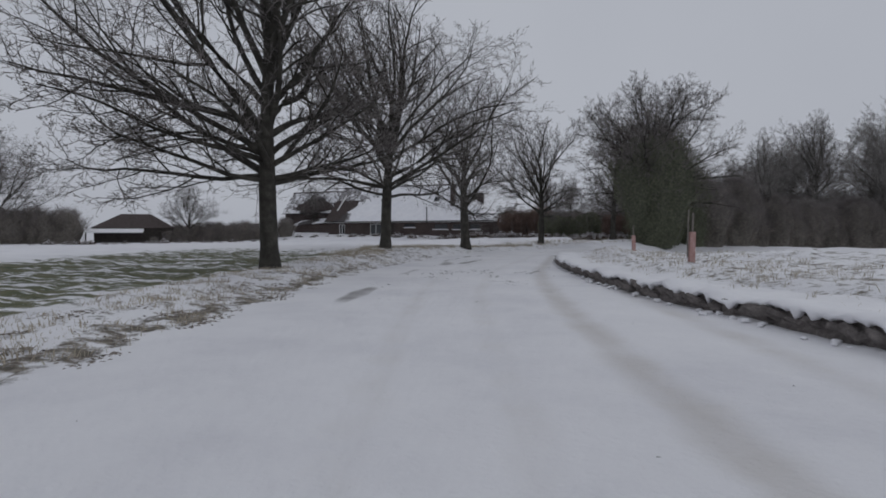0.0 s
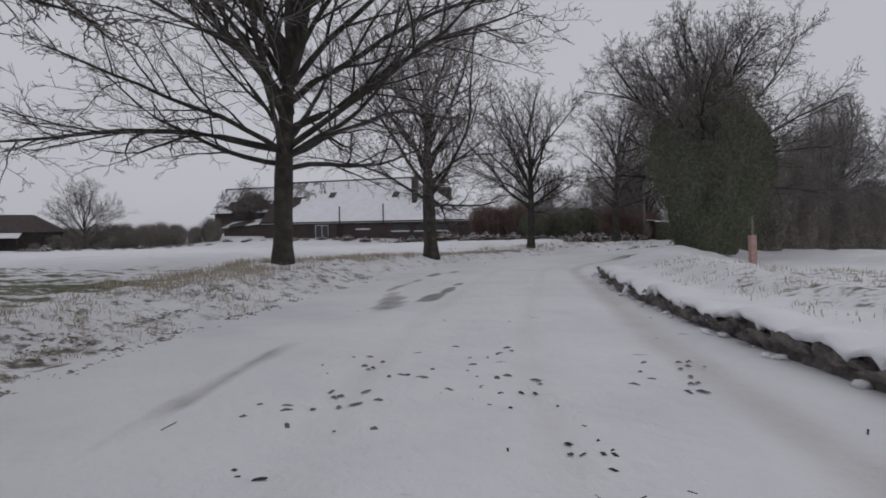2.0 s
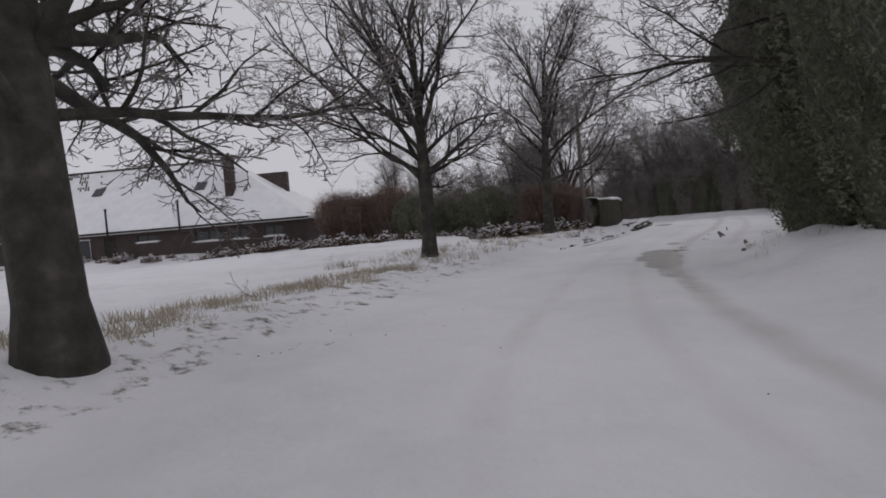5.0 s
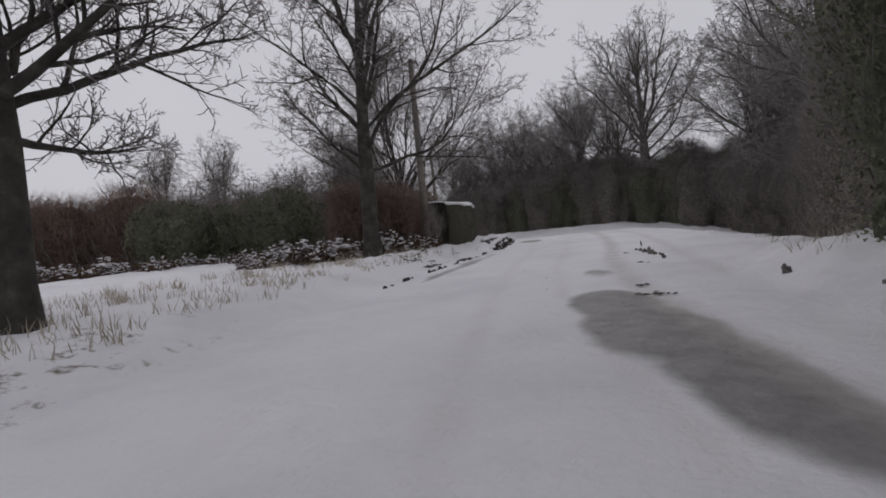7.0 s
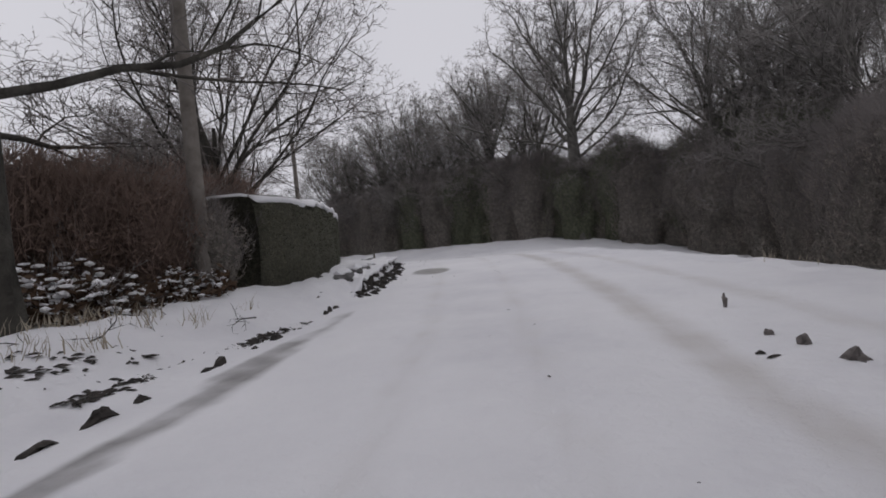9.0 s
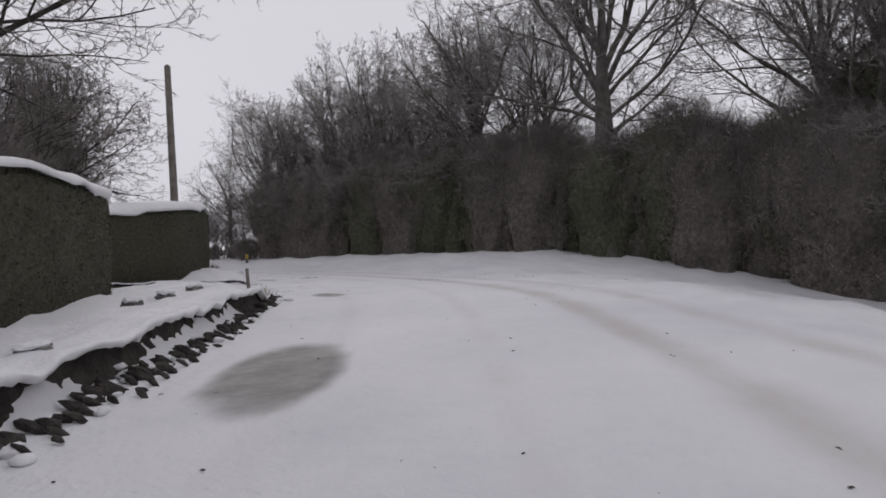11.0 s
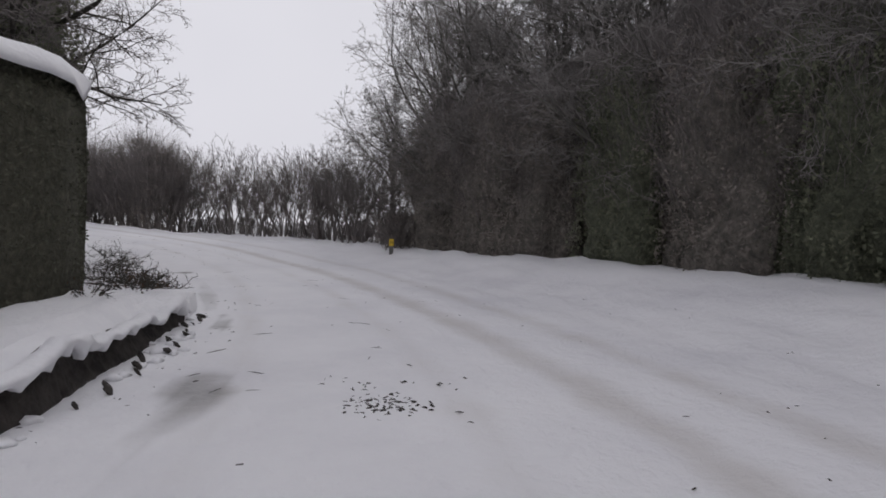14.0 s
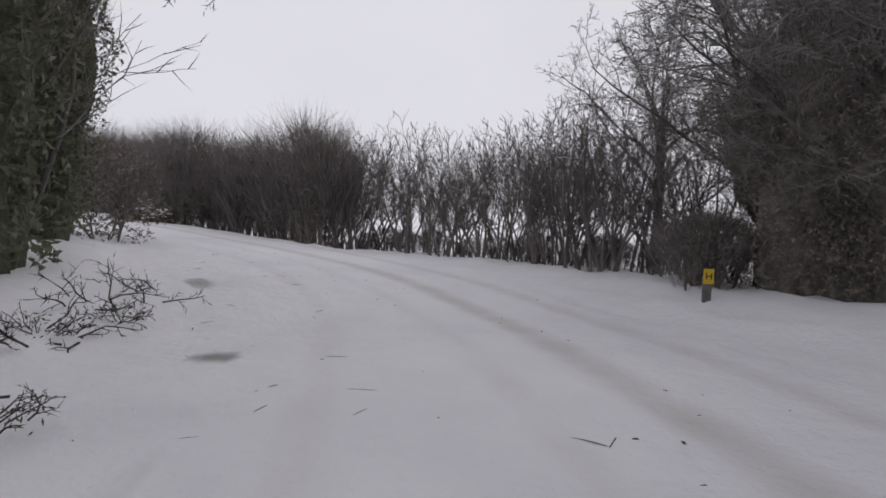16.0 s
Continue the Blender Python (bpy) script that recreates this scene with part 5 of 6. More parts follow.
def earth_face(name, label, line, tall, seed, gaps, mat, lean=0.14, jag=1.0):
    """A raw earth face with broken teeth, as a low strip along a line; it sinks away where snow covers it."""
    pts = walk_line(line, 0.07)
    v, f = [], []
    prof = [(0.0, -0.15), (0.0, 0.02), (0.25, 0.35), (0.5, 0.7), (0.9, 1.0), (1.8, 0.95), (2.0, -0.15)]
    for i, (x, y) in enumerate(pts):
        a, c = pts[max(0, i - 3)], pts[min(len(pts) - 1, i + 3)]
        d = Vector((c[0] - a[0], c[1] - a[1], 0)).normalized()
        side = Vector((d.y, -d.x, 0))
        run = i * 0.07
        show = ease(gaps - 0.22, gaps + 0.22, 0.7 * noise.noise(Vector((run * 1.3, seed, 0))) + 0.6 * noise.noise(Vector((run * 3.7, seed, 5))))
        tooth = 0.72 + jag * 0.75 * abs(noise.noise(Vector((run * 2.6, seed, 9)))) - jag * 0.5 * max(0, noise.noise(Vector((run * 5.5, seed, 3))))
        show *= ease(0, 0.9, min(run, (len(pts) - 1) * 0.07 - run))
        up = tall * show * tooth
        for k, (o, z) in enumerate(prof):
            n = noise.noise(Vector((run * 5, k * 1.7, seed))) + 0.6 * noise.noise(Vector((run * 11, k * 2.9, seed)))
            p = Vector((x, y, height(x, y))) + side * (o * lean + (0.07 * n if 0 < k < 5 else 0)) + d * 0.05 * n
            p.z += z * up + (0.04 * n * show if 0 < k < 5 else 0) - (1 - show) * 0.14
            v.append(p)
    m = len(prof)
    f = [(i * m + k, i * m + k + 1, (i + 1) * m + k + 1, (i + 1) * m + k) for i in range(len(pts) - 1) for k in range(m - 1)]
    return tagged(mesh_object(name, v, f, mat), label, "earth edge", kind="structure")


S0 = along(0.8, 0)
BANK = [(5.75, 4.6), (5.55, 6.4), (5.4, 8.2), (5.12, 10.4), (5.02, 12.4), (5.05, 15.4), (5.25, 19.5), (5.55, 22.4), (6.0, 25.4), (6.7, 28.7), (7.6, 32.0), (8.3, 34.2)]


# ---- cut edges of earth and ridges of snow ----
def snow_roll(name, label, pts, width, lift, seed):
    """A rounded ridge of snow, such as lies on a kerb or a verge edge."""
    line = walk_line(pts, 0.25)
    v, f = [], []
    prof = [(-0.5, -0.25), (-0.42, 0.35), (-0.2, 0.85), (0.1, 1.0), (0.35, 0.7), (0.5, 0.2), (0.52, -0.25)]
    for i, (x, y) in enumerate(line):
        a, b = line[max(0, i - 1)], line[min(len(line) - 1, i + 1)]
        d = Vector((b[0] - a[0], b[1] - a[1], 0)).normalized()
        side = Vector((-d.y, d.x, 0))
        taper = min(1.0, (min(i, len(line) - 1 - i) + 0.3) / 4)
        for o, k in prof:
            n = noise.noise(Vector((x * 2.4, y * 2.4, o * 2 + seed)))
            p = Vector((x, y, height(x, y))) + side * width * math.sqrt(taper) * (o + 0.16 * n) + Vector((0, 0, lift * k * taper * (1 + 0.5 * n)))
            v.append(p)
    m = len(prof)
    f = [(i * m + k, i * m + k + 1, (i + 1) * m + k + 1, (i + 1) * m + k) for i in range(len(line) - 1) for k in range(m - 1)]
    f += [tuple(reversed(range(m))), tuple(range((len(line) - 1) * m, len(line) * m))]
    return tagged(mesh_object(name, v, f, M_SNOW, shade=True), label, "snow", kind="structure")




def cut_bank(label, line, tall, seed, bare, streak, mat, wide=2.1, lip=1.0):
    """An undercut earth face under a thick lip of snow; snow hangs over it in curtains and lumps and bares it in patches.
    The side away from the lane lies to the right of the line; bare(run) says how much earth shows."""
    pts = walk_line(line, 0.06)
    total = (len(pts) - 1) * 0.06
    soil, snow = [], []
    nz = lambda a, b, c: noise.noise(Vector((a, b, c)))
    for i, (x, y) in enumerate(pts):
        a, c = pts[max(0, i - 4)], pts[min(len(pts) - 1, i + 4)]
        d = Vector((c[0] - a[0], c[1] - a[1], 0)).normalized()
        away = Vector((d.y, -d.x, 0))
        run = i * 0.06
        foot = Vector((x, y, height(x, y))) + away * 0.10 * nz(run * 0.8, seed, 4)
        end = ease(0, min(1.2, 3.4 * tall), min(run, total - run))
        t = tall * (0.82 + 0.5 * nz(run * 0.9, seed, 1) + 0.22 * nz(run * 3.1, seed, 2)) * (0.02 + 0.98 * end)
        r = ease(-0.06, 0.2, bare(run) + 0.75 * nz(run * 0.8, seed, 7) + 0.55 * nz(run * 2.3, seed, 8)) * end
        drip = streak * max(0.0, nz(run * 7.0, seed, 11)) * 1.5 + 0.35 * lip * max(0.0, nz(run * 2.1, seed, 12))
        low = t * max(-0.15, (0.84 * r - 0.15 * (1 - r)) - drip)
        for k, (o, z) in enumerate(((0.0, -0.3), (0.02, 0.05), (0.07, 0.35), (0.10, 0.65), (0.06, 0.9), (0.17, 0.86))):
            n = nz(run * 7, k * 1.9, seed) + 0.6 * nz(run * 15, k * 3.1, seed)
            soil.append(foot + away * (o + (0.035 * n if 0 < k < 5 else 0)) + Vector((0, 0, z * t + 0.015 * n)))
        for k, o in enumerate((2.1, 1.5, 1.0, 0.55, 0.25, 0.08)):
            p = foot + away * (o * wide / 2.1)
            back = height(p.x, p.y) + 0.02 * end - (0.12 if k == 0 else 0.0) - 0.1 * (1 - end)
            u = ease(0.3 * lip, 0.5 + 1.5 * lip, o)
            p.z = (foot.z + t + 0.05 * end * lip) * (1 - u) + back * u + 0.05 * lip * nz(p.x * 2.3, p.y * 2.3, seed) * (1 - u)
            snow.append(p)
        hang = (1 - r) * end
        puff = 0.03 * nz(run * 4.0, seed, 21) + 0.05 * (1 - lip)
        for o, z in ((-0.05 + puff, t + 0.01), (-0.08 - 0.05 * hang + puff, t * 0.72 + low * 0.28), (-0.06 - 0.14 * hang + puff, t * 0.3 + low * 0.7), (-0.02 - 0.22 * hang, low), (0.05, low + 0.01)):
            snow.append(foot + away * o + Vector((0, 0, z + 0.02 * nz(run * 9, z * 9, seed))))
    rows = len(pts)
    for verts, m, name, mt, text in ((soil, 6, "earth_bank", mat, label), (snow, 11, "snow_bank", M_SNOW, "thick lip of snow hanging over a bare earth edge")):
        f = [(i * m + k, i * m + k + 1, (i + 1) * m + k + 1, (i + 1) * m + k) for i in range(rows - 1) for k in range(m - 1)]
        tagged(mesh_object(name, verts, f, mt, shade=True), text, "earth bank" if m == 6 else "snow", kind="structure")


cut_bank("crumbling grey earth edge under a lip of snow", BANK, 0.36, 6, lambda run: 1.05 - 0.6 * ease(17, 23, run), 0.42, M_EARTH, 2.1, 0.75)
KERB_LINE = [(20.3, 61.0), (21.6, 61.8), (23.2, 62.9), (25.0, 64.6), (26.2, 65.7), (28.2, 67.6), (29.9, 69.3), (31.6, 71.1), (33.0, 72.7), (33.9, 73.9)]
cut_bank("dark cut earth edge streaked with fallen snow", list(reversed(KERB_LINE[4:])), 0.38, 23, lambda run: 1.3, 0.16, M_SOIL, 0.8, 0.3)


def foot_clods(line, seed, gap, size, mat=None, lift=0.03, label="dark crumbs of earth lying slantwise in the snow"):
    """Dark crumbs of earth that slid down a cut edge, each lying slantwise with snow between."""
    cr = random.Random(seed)
    bm = bmesh.new()
    for x, y in walk_line(line, gap):
        x, y = x + cr.uniform(-0.06, 0.10), y + cr.uniform(-0.10, 0.06)
        k = cr.uniform(0.55, 1.2) * size
        one = bmesh.new()
        lump(one, (0, 0, 0), (0.15 * k, 0.055 * k, 0.05 * k), 0.7, cr.randrange(9999), 1)
        m = pose(x, y, height(x, y) + lift * cr.uniform(0.5, 1.4), cr.uniform(-20, 20), cr.uniform(10, 35), cr.uniform(-75, -25))
        one.transform(m)
        me = bpy.data.meshes.new("clods")
        one.to_mesh(me)
        one.free()
        bm.from_mesh(me)
        bpy.data.meshes.remove(me)
    return tagged(part("fallen_earth", bm, mat or M_SOIL, None), label, "earth", kind="stuff")


foot_clods([(x + 0.02, y - 0.01) for x, y in BANK], 15, 0.16, 1.5, M_EARTH, 0.13, "grey lumps of earth bulging from the crumbling edge")
foot_clods([(x + 0.10, y - 0.10) for x, y in KERB_LINE[4:]], 4, 0.085, 0.85)
foot_clods([(x + 0.24, y - 0.24) for x, y in KERB_LINE[4:8]], 5, 0.19, 0.55)



earth_face("earth_edge", "thin dark soil edge beside the kerb", list(reversed([edge_place(q, -1, 0.05)[:2] for q in np.arange(along(18.1, 54.4) + 1, along(28.0, 63.4), 0.8)])), 0.10, 15, 0.06, M_SOIL, 0.04)
cut_bank("thin dark soil edge along the far side of the drive", [(37.5, 81.22), (36.9, 81.3), (36.3, 81.26), (35.6, 81.14), (35.0, 80.98), (34.0, 80.72), (31.8, 80.1)], 0.17, 37, lambda run: 1.2, 0.05, M_SOIL, 0.5, 0.25)
# ruts and heaps that wheels left in the snow of the drive
for k, (wide, lift, pts) in enumerate([
        (0.20, 0.060, [(34.6, 80.3), (35.5, 80.1), (36.1, 79.8), (36.6, 79.5)]), (0.26, 0.065, [(34.0, 80.2), (35.3, 79.85), (35.8, 79.65), (36.5, 79.2)]),
        (0.18, 0.055, [(34.0, 79.85), (35.0, 79.6), (35.7, 79.25)]), (0.22, 0.060, [(34.0, 79.4), (35.0, 78.95), (35.8, 78.35)]),
        (0.20, 0.055, [(34.0, 79.1), (35.0, 78.55), (35.6, 78.05)]), (0.24, 0.060, [(34.2, 78.6), (35.1, 78.2), (35.6, 77.4)]),
        (0.34, 0.075, [(35.9, 79.3), (36.4, 78.8), (36.8, 78.1)]), (0.40, 0.085, [(36.2, 78.9), (36.5, 78.3), (36.65, 77.7), (36.6, 77.2)])]):
    snow_roll("snow_ridge", "ridge of snow pushed up between wheel ruts in the drive", pts, wide, lift, 31 + k)


for k, (a, b) in enumerate((((32.4, 79.0), (36.7, 79.6)), ((32.2, 78.4), (36.4, 78.9)), ((32.3, 77.9), (36.2, 78.2)), ((32.4, 77.2), (35.9, 77.4)), ((32.6, 76.7), (35.7, 76.7)))):
    mid = ((a[0] + b[0]) / 2, (a[1] + b[1]) / 2 + 0.12)
    snow_roll("wheel_ridge", "low ridge of snow between wheel ruts in the drive", [a, mid, b], 0.16, 0.13, 20 + k)

# ---- stones at the foot of the hedge ----
def field_stone(x, y, k, seed, cat_label):
    bm = bmesh.new()
    lump(bm, (0, 0, 0), (0.30 * k, 0.22 * k, 0.16 * k), 0.5, seed, 2)
    t = empty("stone", pose(x, y, height(x, y) + 0.01 * k, 0, 0, seed * 50), cat_label, "stone", "stones by the hedge")
    part("rock", bm, M_STONE, t)
    bm = bmesh.new()
    lump(bm, (0.02, 0.0, 0.12 * k), (0.29 * k, 0.21 * k, 0.09 * k), 0.35, seed + 5, 2)
    part("snow_cap", bm, M_SNOW, t, "cap of snow")


for x, y, k, sd in ((26.72, 66.75, 1.0, 1), (27.65, 67.65, 0.85, 2), (28.5, 68.45, 0.6, 3), (29.4, 69.3, 0.5, 4), (30.8, 71.6, 0.55, 5), (31.4, 72.2, 0.5, 6), (32.2, 73.2, 0.55, 8)):
    field_stone(x, y, k, sd, "rounded grey stone capped with snow")


# dark lumps of turf standing out of the bank across the lane
def bank_stone(x, y, w, h, seed):
    bm = bmesh.new()
    lump(bm, (0, 0, h * 0.1), (w * 0.62, w * 0.5, h * 0.42), 1.1, seed, 2)
    t = empty("turf_lump", pose(x, y, height(x, y) - 0.02, 0, 0, seed * 71), "dark lump of turf standing out of the snow", "turf", "turf lumps on the bank")
    part("sod", bm, M_EARTH, t)


for k, (x, y, w, h) in enumerate(((26.76, 58.5, 0.05, 0.36), (25.37, 57.6, 0.08, 0.15), (25.1, 57.25, 0.09, 0.17), (24.7, 56.8, 0.12, 0.2), (24.5, 56.5, 0.09, 0.16), (24.15, 56.2, 0.15, 0.4),
                                  (24.0, 55.95, 0.11, 0.2), (23.9, 55.7, 0.09, 0.15), (23.65, 55.45, 0.06, 0.17), (23.05, 55.0, 0.08, 0.2), (20.1, 50.8, 0.12, 0.22), (18.5, 49.0, 0.08, 0.2), (17.6, 48.4, 0.1, 0.16))):
    bank_stone(x, y, w, h, 11 + k)


# ---- dark bank beside the lane after the drive ----
LEFT_BANK = [(37.5, 81.4), (37.7, 82.0), (37.9, 82.6), (38.2, 83.4), (38.42, 84.1), (38.62, 84.9), (38.78, 85.6), (38.88, 86.3), (38.96, 86.9), (39.02, 87.4)]
cut_bank("undercut dark earth bank below a thick snow lip", list(reversed(LEFT_BANK)), 0.40, 7, lambda run: 0.8 * ease(0.4, 1.0, run) - 0.8 * ease(4.7, 5.7, run), 0.30, M_SOIL, 0.8, 0.45)
foot_clods([(x + 0.15, y - 0.05) for x, y in LEFT_BANK[3:]], 9, 0.28, 0.5)


def snow_lumps(label, line, off, spread, lift, n, size, seed):
    """Lumps of snow along an edge, some fallen over its face."""
    sr = random.Random(seed)
    pts = walk_line(line, 0.1)
    v, f = [], []
    ico = bmesh.new()
    bmesh.ops.create_icosphere(ico, subdivisions=2, radius=1.0)
    base = [q.co.copy() for q in ico.verts]
    tris = [[q.index for q in fc.verts] for fc in ico.faces]
    ico.free()
    for q in range(n):
        i = sr.randrange(1, len(pts) - 1)
        x, y = pts[i]
        d = Vector((pts[i + 1][0] - pts[i - 1][0], pts[i + 1][1] - pts[i - 1][1], 0)).normalized()
        o = off + sr.gauss(0, spread)
        x, y = x + d.y * o, y - d.x * o
        k = size * sr.uniform(0.5, 1.5)
        c = Vector((x, y, height(x, y) + lift * sr.uniform(0.3, 1.1)))
        m = len(v)
        for p in base:
            w = 1 + 0.7 * noise.noise(p * 1.6 + Vector((q * 1.7, 0, 0)))
            v.append(c + Vector((p.x * k * 1.3, p.y * k * 1.2, p.z * k * 0.65)) * w)
        f += [[m + u for u in t] for t in tris]
    return tagged(mesh_object("snow_lumps", v, f, M_SNOW, shade=True), label, "snow", kind="stuff")


snow_lumps("lumps of snow fallen at the foot of the earth edge", BANK, -0.14, 0.08, 0.03, 120, 0.04, 1)
snow_lumps("lumps of snow hanging over the earth bank", list(reversed(LEFT_BANK)), -0.16, 0.1, 0.01, 34, 0.04, 2)
snow_lumps("lumps of snow fallen below the cut edge", list(reversed(KERB_LINE[4:])), -0.2, 0.1, 0.03, 90, 0.035, 3)


# ---- cut sticks and brambles on the bank ----
def brushwood(x, y, seed, k, label, mat=None, n=9, up=0.35):
    br = random.Random(seed)
    t = empty("brushwood", pose(x, y, height(x, y) + 0.03, 0, 0, seed * 37), label, "branches", "brushwood")
    for q in range(n):
        w = Wood()
        a = br.random() * 6.283
        foot = Vector((br.gauss(0, 0.35), br.gauss(0, 0.35), -0.05)) * k
        d = Vector((math.cos(a), math.sin(a), br.uniform(0.0, up) + 0.15))
        branch(br, w, w, foot, d, br.uniform(0.6, 1.3) * k, 0.012, 3, dict(TREE, droop=-0.6, kids=[0, 0, 0, 5, 3], bend=0.2, thin=0.005, angle=[0, 0, 0, 42, 40], depth=5))
        new("stick", wood_mesh("stick", w, mat or M_BARK)).parent = t
    return t


for k, (s, off) in enumerate(((6.4, 1.1), (7.4, 0.7), (8.4, 1.3), (9.2, 0.8), (10.0, 1.5), (10.8, 0.8), (11.8, 1.2), (12.8, 0.9), (14.0, 1.1), (15.2, 1.0), (16.6, 0.9))):
    x, y, o = edge_place(along(39.8, 81.2) + s, -1, off)
    brushwood(x, y, 40 + k, 0.55 if k % 3 else 0.8, "cut brushwood lying on the snowy bank", n=5)
for k, (x, y) in enumerate(((4.2, 48.6), (7.2, 55.2), (22.4, 63.9), (20.6, 63.2))):
    brushwood(x, y, 70 + k, 0.8, "fallen branch lying in the snow", n=2, up=0.1)


# ---- low brambles and rubble under snow ----
def bramble_make(seed, w, h, leaves=900, lumps=150):
    br = random.Random(seed)
    twig = Wood()
    for q in range(16):
        a = br.random() * 6.283
        r = br.random() * w * 0.6
        branch(br, twig, twig, Vector((math.cos(a) * r, math.sin(a) * r, 0)), Vector((math.cos(a), math.sin(a), br.uniform(0.3, 1.4))), h * br.uniform(0.6, 1.2), 0.012, 3, dict(TREE, droop=-0.5, kids=[0, 0, 0, 4, 3], bend=0.2, thin=0.006, angle=[0, 0, 0, 42, 40], depth=5))
    v, f = [], []
    for q in range(leaves):
        a, rr = br.random() * 6.283, math.sqrt(br.random())
        c = Vector((math.cos(a) * rr * w, math.sin(a) * rr * w, br.random() * h * (0.75 - 0.5 * rr * rr + 0.7 * noise.noise(Vector((math.cos(a) * rr * 2.5, math.sin(a) * rr * 2.5, seed))))))
        d = Vector((br.gauss(0, 1), br.gauss(0, 1), br.gauss(0, 0.7))).normalized()
        sd = d.orthogonal().normalized()
        ln, wd = br.uniform(0.04, 0.10) * (1 if lumps else 0.5), br.uniform(0.02, 0.045) * (1 if lumps else 0.4)
        b = len(v)
        v += [c - d * ln, c + sd * wd, c + d * ln, c - sd * wd]
        f.append((b, b + 1, b + 2, b + 3))
    bm = bmesh.new()
    for q in range(lumps):
        a, rr = br.random() * 6.283, math.sqrt(br.random()) * 0.92
        lump(bm, (math.cos(a) * rr * w, math.sin(a) * rr * w, h * br.uniform(0.5, 1) * max(0.1, 0.75 - 0.5 * rr * rr + 0.7 * noise.noise(Vector((math.cos(a) * rr * 2.5, math.sin(a) * rr * 2.5, seed))))), (br.uniform(0.03, 0.13), br.uniform(0.03, 0.08), br.uniform(0.015, 0.035)), 0.6, q + seed, 1)
    t = empty("bramble", AWAY, "low bramble clump dusted with snow" if lumps else "dark leafless bramble hanging over the snowy bank", "bramble", "snowy brambles" if lumps else "brambles on the bank")
    new("cane_tangle", wood_mesh("cane_tangle", twig, M_TWIG if lumps else M_BARK)).parent = t
    me = bpy.data.meshes.new("foliage")
    me.from_pydata([tuple(q) for q in v], [], f)
    me.materials.append(M_LEAF_BROWN)
    new("foliage", me).parent = t
    if lumps:
        tagged(part("snow", bm, M_SNOW, t, "lumps of snow caught in the canes"), kind="stuff")
    else:
        bm.free()
    return t


brambles = [bramble_make(3, 0.9, 0.75), bramble_make(4, 1.0, 0.9)]
bare_bramble = [bramble_make(5, 0.55, 0.42, 70, 0)]
plant_row(bare_bramble, [(37.2, 86.2), (37.75, 87.4), (38.15, 88.8), (38.35, 90.4), (38.3, 92.0)], 0.95, 0.3, (0.6, 0.95), -0.05)
plant_row(bare_bramble, [(38.15, 86.0), (38.4, 87.0), (38.55, 88.2), (38.6, 89.4)], 1.0, 0.12, (0.75, 1.05), -0.02)
plant_row(bare_bramble, [(36.6, 87.6), (37.2, 89.6), (37.5, 92.0), (37.4, 95.0)], 0.9, 0.35, (0.6, 1.1), 0.0)
plant_row(brambles, [(17.6, 70.8), (19.4, 69.8), (20.8, 68.2), (22.6, 68.2), (24.6, 68.6)], 0.8, 0.55, (0.6, 1.3), 0.05)
plant_row(brambles, [(-3.0, 84.2), (2.0, 81.6), (6.5, 79.0), (10.5, 74.8), (14.0, 72.6), (17.0, 71.6)], 0.85, 0.7, (0.5, 1.2), 0.05)
plant_row(brambles, [(-23, 90), (-17, 89.2), (-10, 87.2), (-3, 84)], 1.3, 0.8, (0.35, 0.95), 0.1)
plant_row(brambles, [(-50, 70), (-44, 72.5), (-38, 77), (-30, 83.5), (-23, 88.5)], 1.5, 0.5, (0.5, 0.9), 0.1)
plant_row(brambles, [(16.6, 66.4), (18.4, 66.2), (19.6, 65.7), (21.2, 65.7), (22.6, 66.2), (23.6, 66.7)], 0.75, 0.3, (0.65, 1.05), 0.05)
plant_row(brambles, [(30.2, 112.4), (29.4, 113.2)], 0.7, 0.2, (1.0, 1.3), 0.05)


# ---- dead grass in the verges ----
def grass_patch(name, label, places, blades, h, seed):
    gr = random.Random(seed)
    v, f = [], []
    for x, y in places:
        z = height(x, y)
        for q in range(blades):
            bx, by = x + gr.gauss(0, 0.10), y + gr.gauss(0, 0.10)
            a, ln = gr.random() * 6.283, h * gr.uniform(0.5, 1.25)
            lean = Vector((gr.gauss(0, 0.35), gr.gauss(0, 0.35), 1)).normalized() * ln
            sd = Vector((math.cos(a), math.sin(a), 0)) * gr.uniform(0.004, 0.009)
            p = Vector((bx, by, z - 0.02))
            mid = p + lean * 0.55
            tip = p + lean + Vector((gr.gauss(0, 0.12), gr.gauss(0, 0.12), -0.04)) * ln
            b = len(v)
            v += [p - sd, p + sd, mid + sd * 0.8, mid - sd * 0.8, tip]
            f += [(b, b + 1, b + 2, b + 3), (b + 3, b + 2, b + 4)]
    return tagged(mesh_object(name, v, f, M_STRAW), label, "grass", kind="stuff")


def scatter(side, s0, s1, d0, d1, n, seed):
    sr = random.Random(seed)
    out = []
    while len(out) < n:
        s, d = sr.uniform(s0, s1), sr.uniform(d0, d1)
        x, y, o = edge_place(s, side, d)
        if noise.noise(Vector((x * 0.7, y * 0.7, seed))) > -0.12:
            out.append((x, y))
    return out


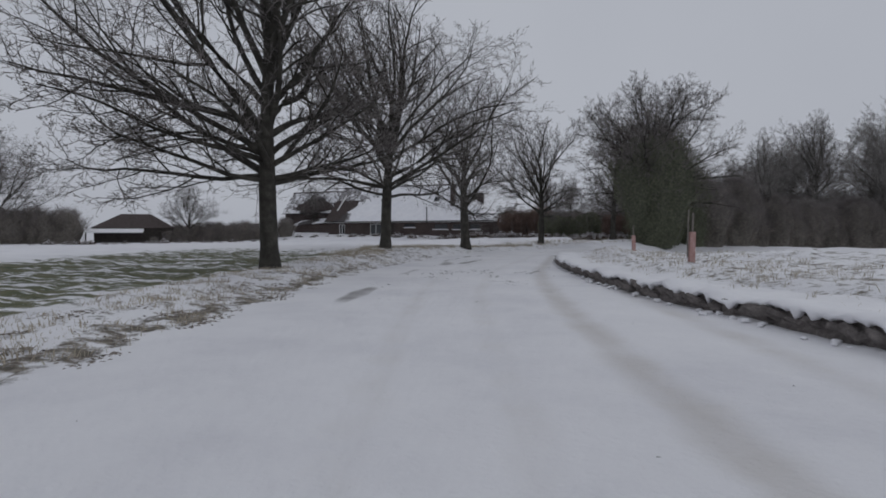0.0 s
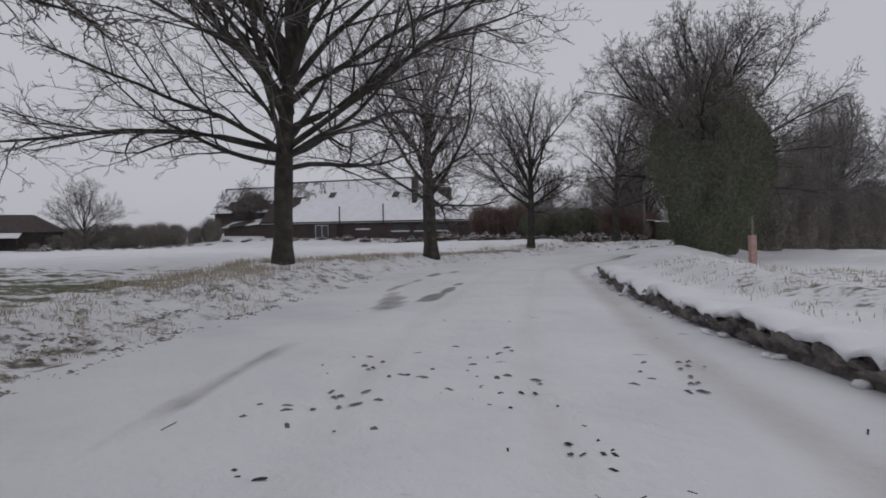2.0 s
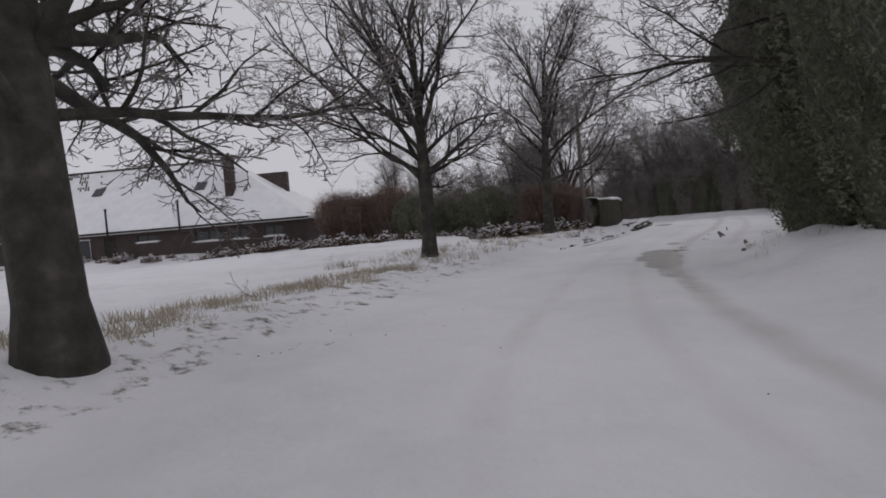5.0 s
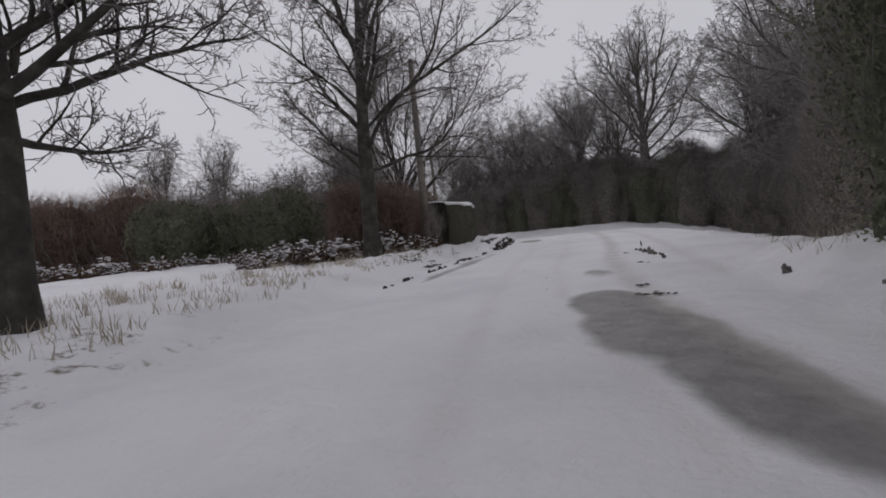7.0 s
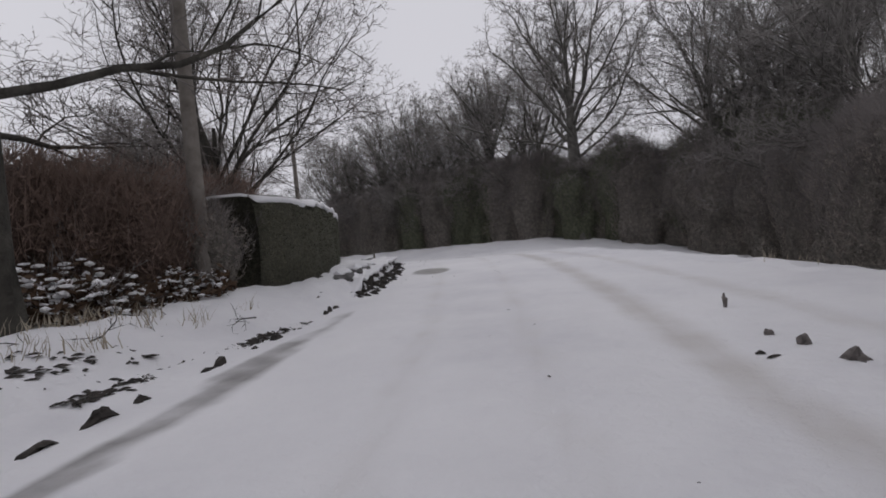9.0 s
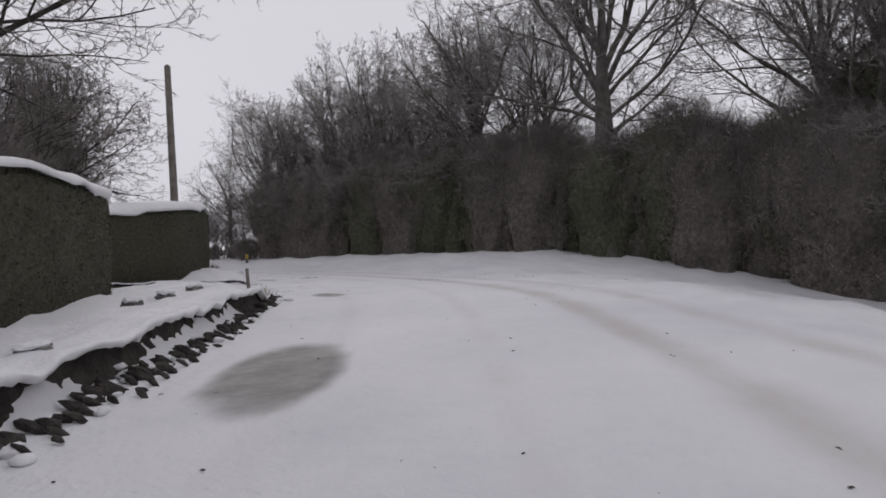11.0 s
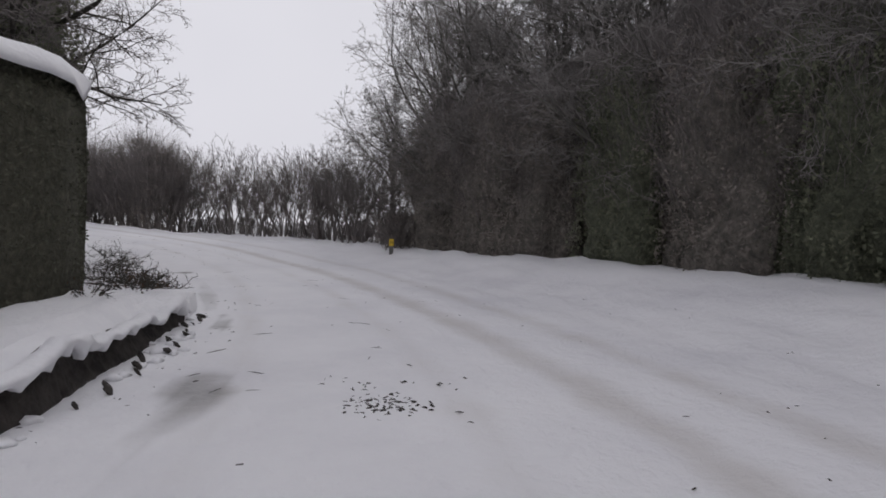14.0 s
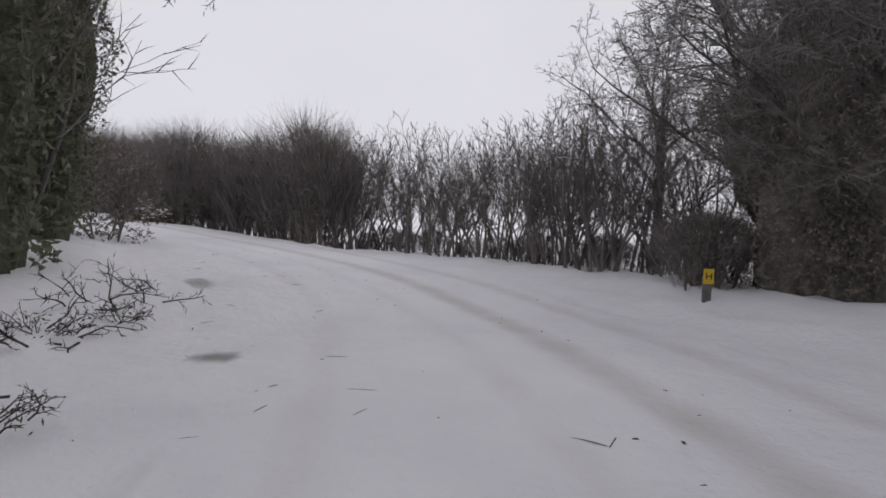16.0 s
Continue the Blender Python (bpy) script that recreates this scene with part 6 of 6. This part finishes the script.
grass_patch("grass", "pale dead grass standing through thin snow", scatter(-1, S0 + 2, S0 + 26, 0.3, 3.0, 1100, 1), 6, 0.12, 1)
grass_patch("grass", "pale dead grass standing through thin snow", scatter(-1, S0 + 24, S0 + 52, 1.6, 3.8, 1300, 2), 7, 0.23, 2)
grass_patch("grass", "pale dead grass standing through thin snow", scatter(1, S0 + 4, S0 + 34, 1.0, 6.5, 900, 3), 5, 0.15, 3)
grass_patch("grass", "pale dead grass standing through thin snow", scatter(-1, S0 + 52, S0 + 70, 1.2, 6.0, 380, 4), 8, 0.28, 4)
grass_patch("grass", "sparse dead stalks on the snowy bank", scatter(1, S0 + 50, S0 + 75, 0.8, 4.0, 90, 5), 5, 0.25, 5)
grass_patch("grass", "pale dead grass tufts by the drive", [(34.6, 75.6), (34.5, 75.2), (34.8, 75.9)], 16, 0.3, 6)


# ---- dark specks: twigs, leaves and grit dropped on the lane ----
def litter(name, label, spots, mat, seed, size, slim=1.0):
    lr = random.Random(seed)
    v, f = [], []
    for x, y, n, spread in spots:
        for q in range(n):
            px, py = x + lr.gauss(0, spread), y + lr.gauss(0, spread)
            z = height(px, py) + 0.006
            a, ln, wd, hh = lr.random() * 6.283, size * lr.uniform(0.5, 1.6), size * lr.uniform(0.25, 0.7) * slim, size * lr.uniform(0.2, 0.5) * slim
            dx, dy = Vector((math.cos(a), math.sin(a), 0)) * ln, Vector((-math.sin(a), math.cos(a), 0)) * wd
            c = Vector((px, py, z - 0.01))
            b = len(v)
            v += [c - dx - dy * 0.6, c + dx * 0.8 - dy, c + dx + dy * 0.7, c - dx * 0.7 + dy, c + Vector((0, 0, hh)) + dx * 0.2, c + Vector((0, 0, hh * 0.8)) - dx * 0.3]
            f += [(b, b + 1, b + 4, b + 5), (b + 1, b + 2, b + 4), (b + 2, b + 3, b + 5, b + 4), (b + 3, b, b + 5)]
    return tagged(mesh_object(name, v, f, mat), label, "litter", kind="stuff")


def lane_spots(s0, s1, o0, o1, n, seed, each=1, spread=0.05):
    lr = random.Random(seed)
    out = []
    for q in range(n):
        s, o = lr.uniform(s0, s1), lr.uniform(o0, o1)
        i = min(int(s / STEP), ROWS_N - 1)
        x, y = MID[i] - LEFT[i] * o
        out.append((float(x), float(y), each, spread))
    return out


tr_ = random.Random(31)
turf = [(S0 + 3 + 29 * tr_.random(), 0.05 + 2.3 * tr_.random() ** 1.4) for q in range(2300)]
turf = [q for q in turf if noise.noise(Vector((q[0] * 1.3, q[1] * 3.0, 1))) > 0.05]
litter("road_grit", "dark crumbs of soil dropped on the snowy lane", [(2.6, 15.5, 22, 0.13), (2.62, 15.0, 14, 0.16), (2.4, 17.5, 9, 0.16), (2.5, 16.7, 6, 0.15), (2.2, 18.8, 10, 0.3), (1.4, 16.4, 4, 0.4), (2.8, 14.2, 5, 0.25), (0.4, 17.0, 9, 0.16), (-0.9, 14.4, 4, 0.25), (40.4, 82.75, 110, 0.13), (40.55, 83.2, 30, 0.3), (40.1, 75.9, 10, 0.25), (4.8, 43.1, 12, 0.25), (5.3, 44.0, 9, 0.4)], M_SOIL, 1, 0.028)
litter("road_grit", "dark twigs and leaves scattered on the snow", lane_spots(S0 + 75, S0 + 115, -2.0, 3.6, 190, 2), M_SOIL, 2, 0.018)
litter("road_grit", "dark twigs and leaves scattered on the snow", lane_spots(S0 + 2, S0 + 70, -3.0, 4.0, 70, 3), M_SOIL, 3, 0.018)
litter("road_grit", "dark leaves along the snowy edge", [(*edge_place(S0 + 86 + q * 0.35, -1, -0.35 + 0.2 * math.sin(q))[:2], 2, 0.16) for q in range(46)], M_SOIL, 4, 0.022)
litter("road_grit", "dark crumbs along the snowy bank", [(*edge_place(S0 + 84 + q * 0.5, 1, 1.2)[:2], 1 if q % 3 else 5, 0.2) for q in range(34)], M_SOIL, 5, 0.024)
litter("turf_crumbs", "frosted turf and dead leaves along the verge edge", [(*edge_place(q[0], -1, q[1])[:2], 4, 0.08) for q in turf], M_TURF, 8, 0.036)
litter("road_grit", "dark clods on the snowy bank", [(18.2, 51.7, 9, 0.10), (18.9, 52.5, 5, 0.07), (24.6, 57.4, 3, 0.06), (22.3, 55.0, 4, 0.1)], M_SOIL, 6, 0.06)
litter("road_grit", "dark turf clods on the snow beside the kerb", [(20.6, 62.6, 22, 0.24), (20.2, 62.3, 12, 0.2), (21.2, 62.9, 12, 0.2), (19.0, 61.2, 5, 0.25), (26.6, 66.6, 3, 0.15), (25.4, 65.6, 2, 0.1), (27.0, 67.3, 3, 0.2)], M_SOIL, 7, 0.065)
litter("road_grit", "broken dark soil along the wet edge of the lane", [(20.5 + 3.5 * q / 60, 61.65 + 2.2 * q / 60, 7 if noise.noise(Vector((q * 0.21, 3, 0))) > -0.15 else 1, 0.06) for q in range(60)], M_SOIL, 9, 0.05)
litter("fallen_twigs", "thin broken twigs lying on the packed snow", lane_spots(S0 + 96, S0 + 118, -2.1, 1.2, 90, 21), M_BARK, 12, 0.09, 0.14)
litter("fallen_twigs", "thin broken twigs lying on the packed snow", lane_spots(S0 + 10, S0 + 30, -2.6, 3.0, 40, 22), M_BARK, 13, 0.07, 0.16)
litter("road_grit", "dark grit and ice slabs broken out of the packed snow", [(0.55, 18.6, 14, 0.35), (0.9, 19.6, 10, 0.35), (1.9, 19.2, 9, 0.25), (2.2, 20.6, 9, 0.3), (3.6, 18.9, 8, 0.22), (3.9, 19.6, 6, 0.2)], M_STONE, 14, 0.045)
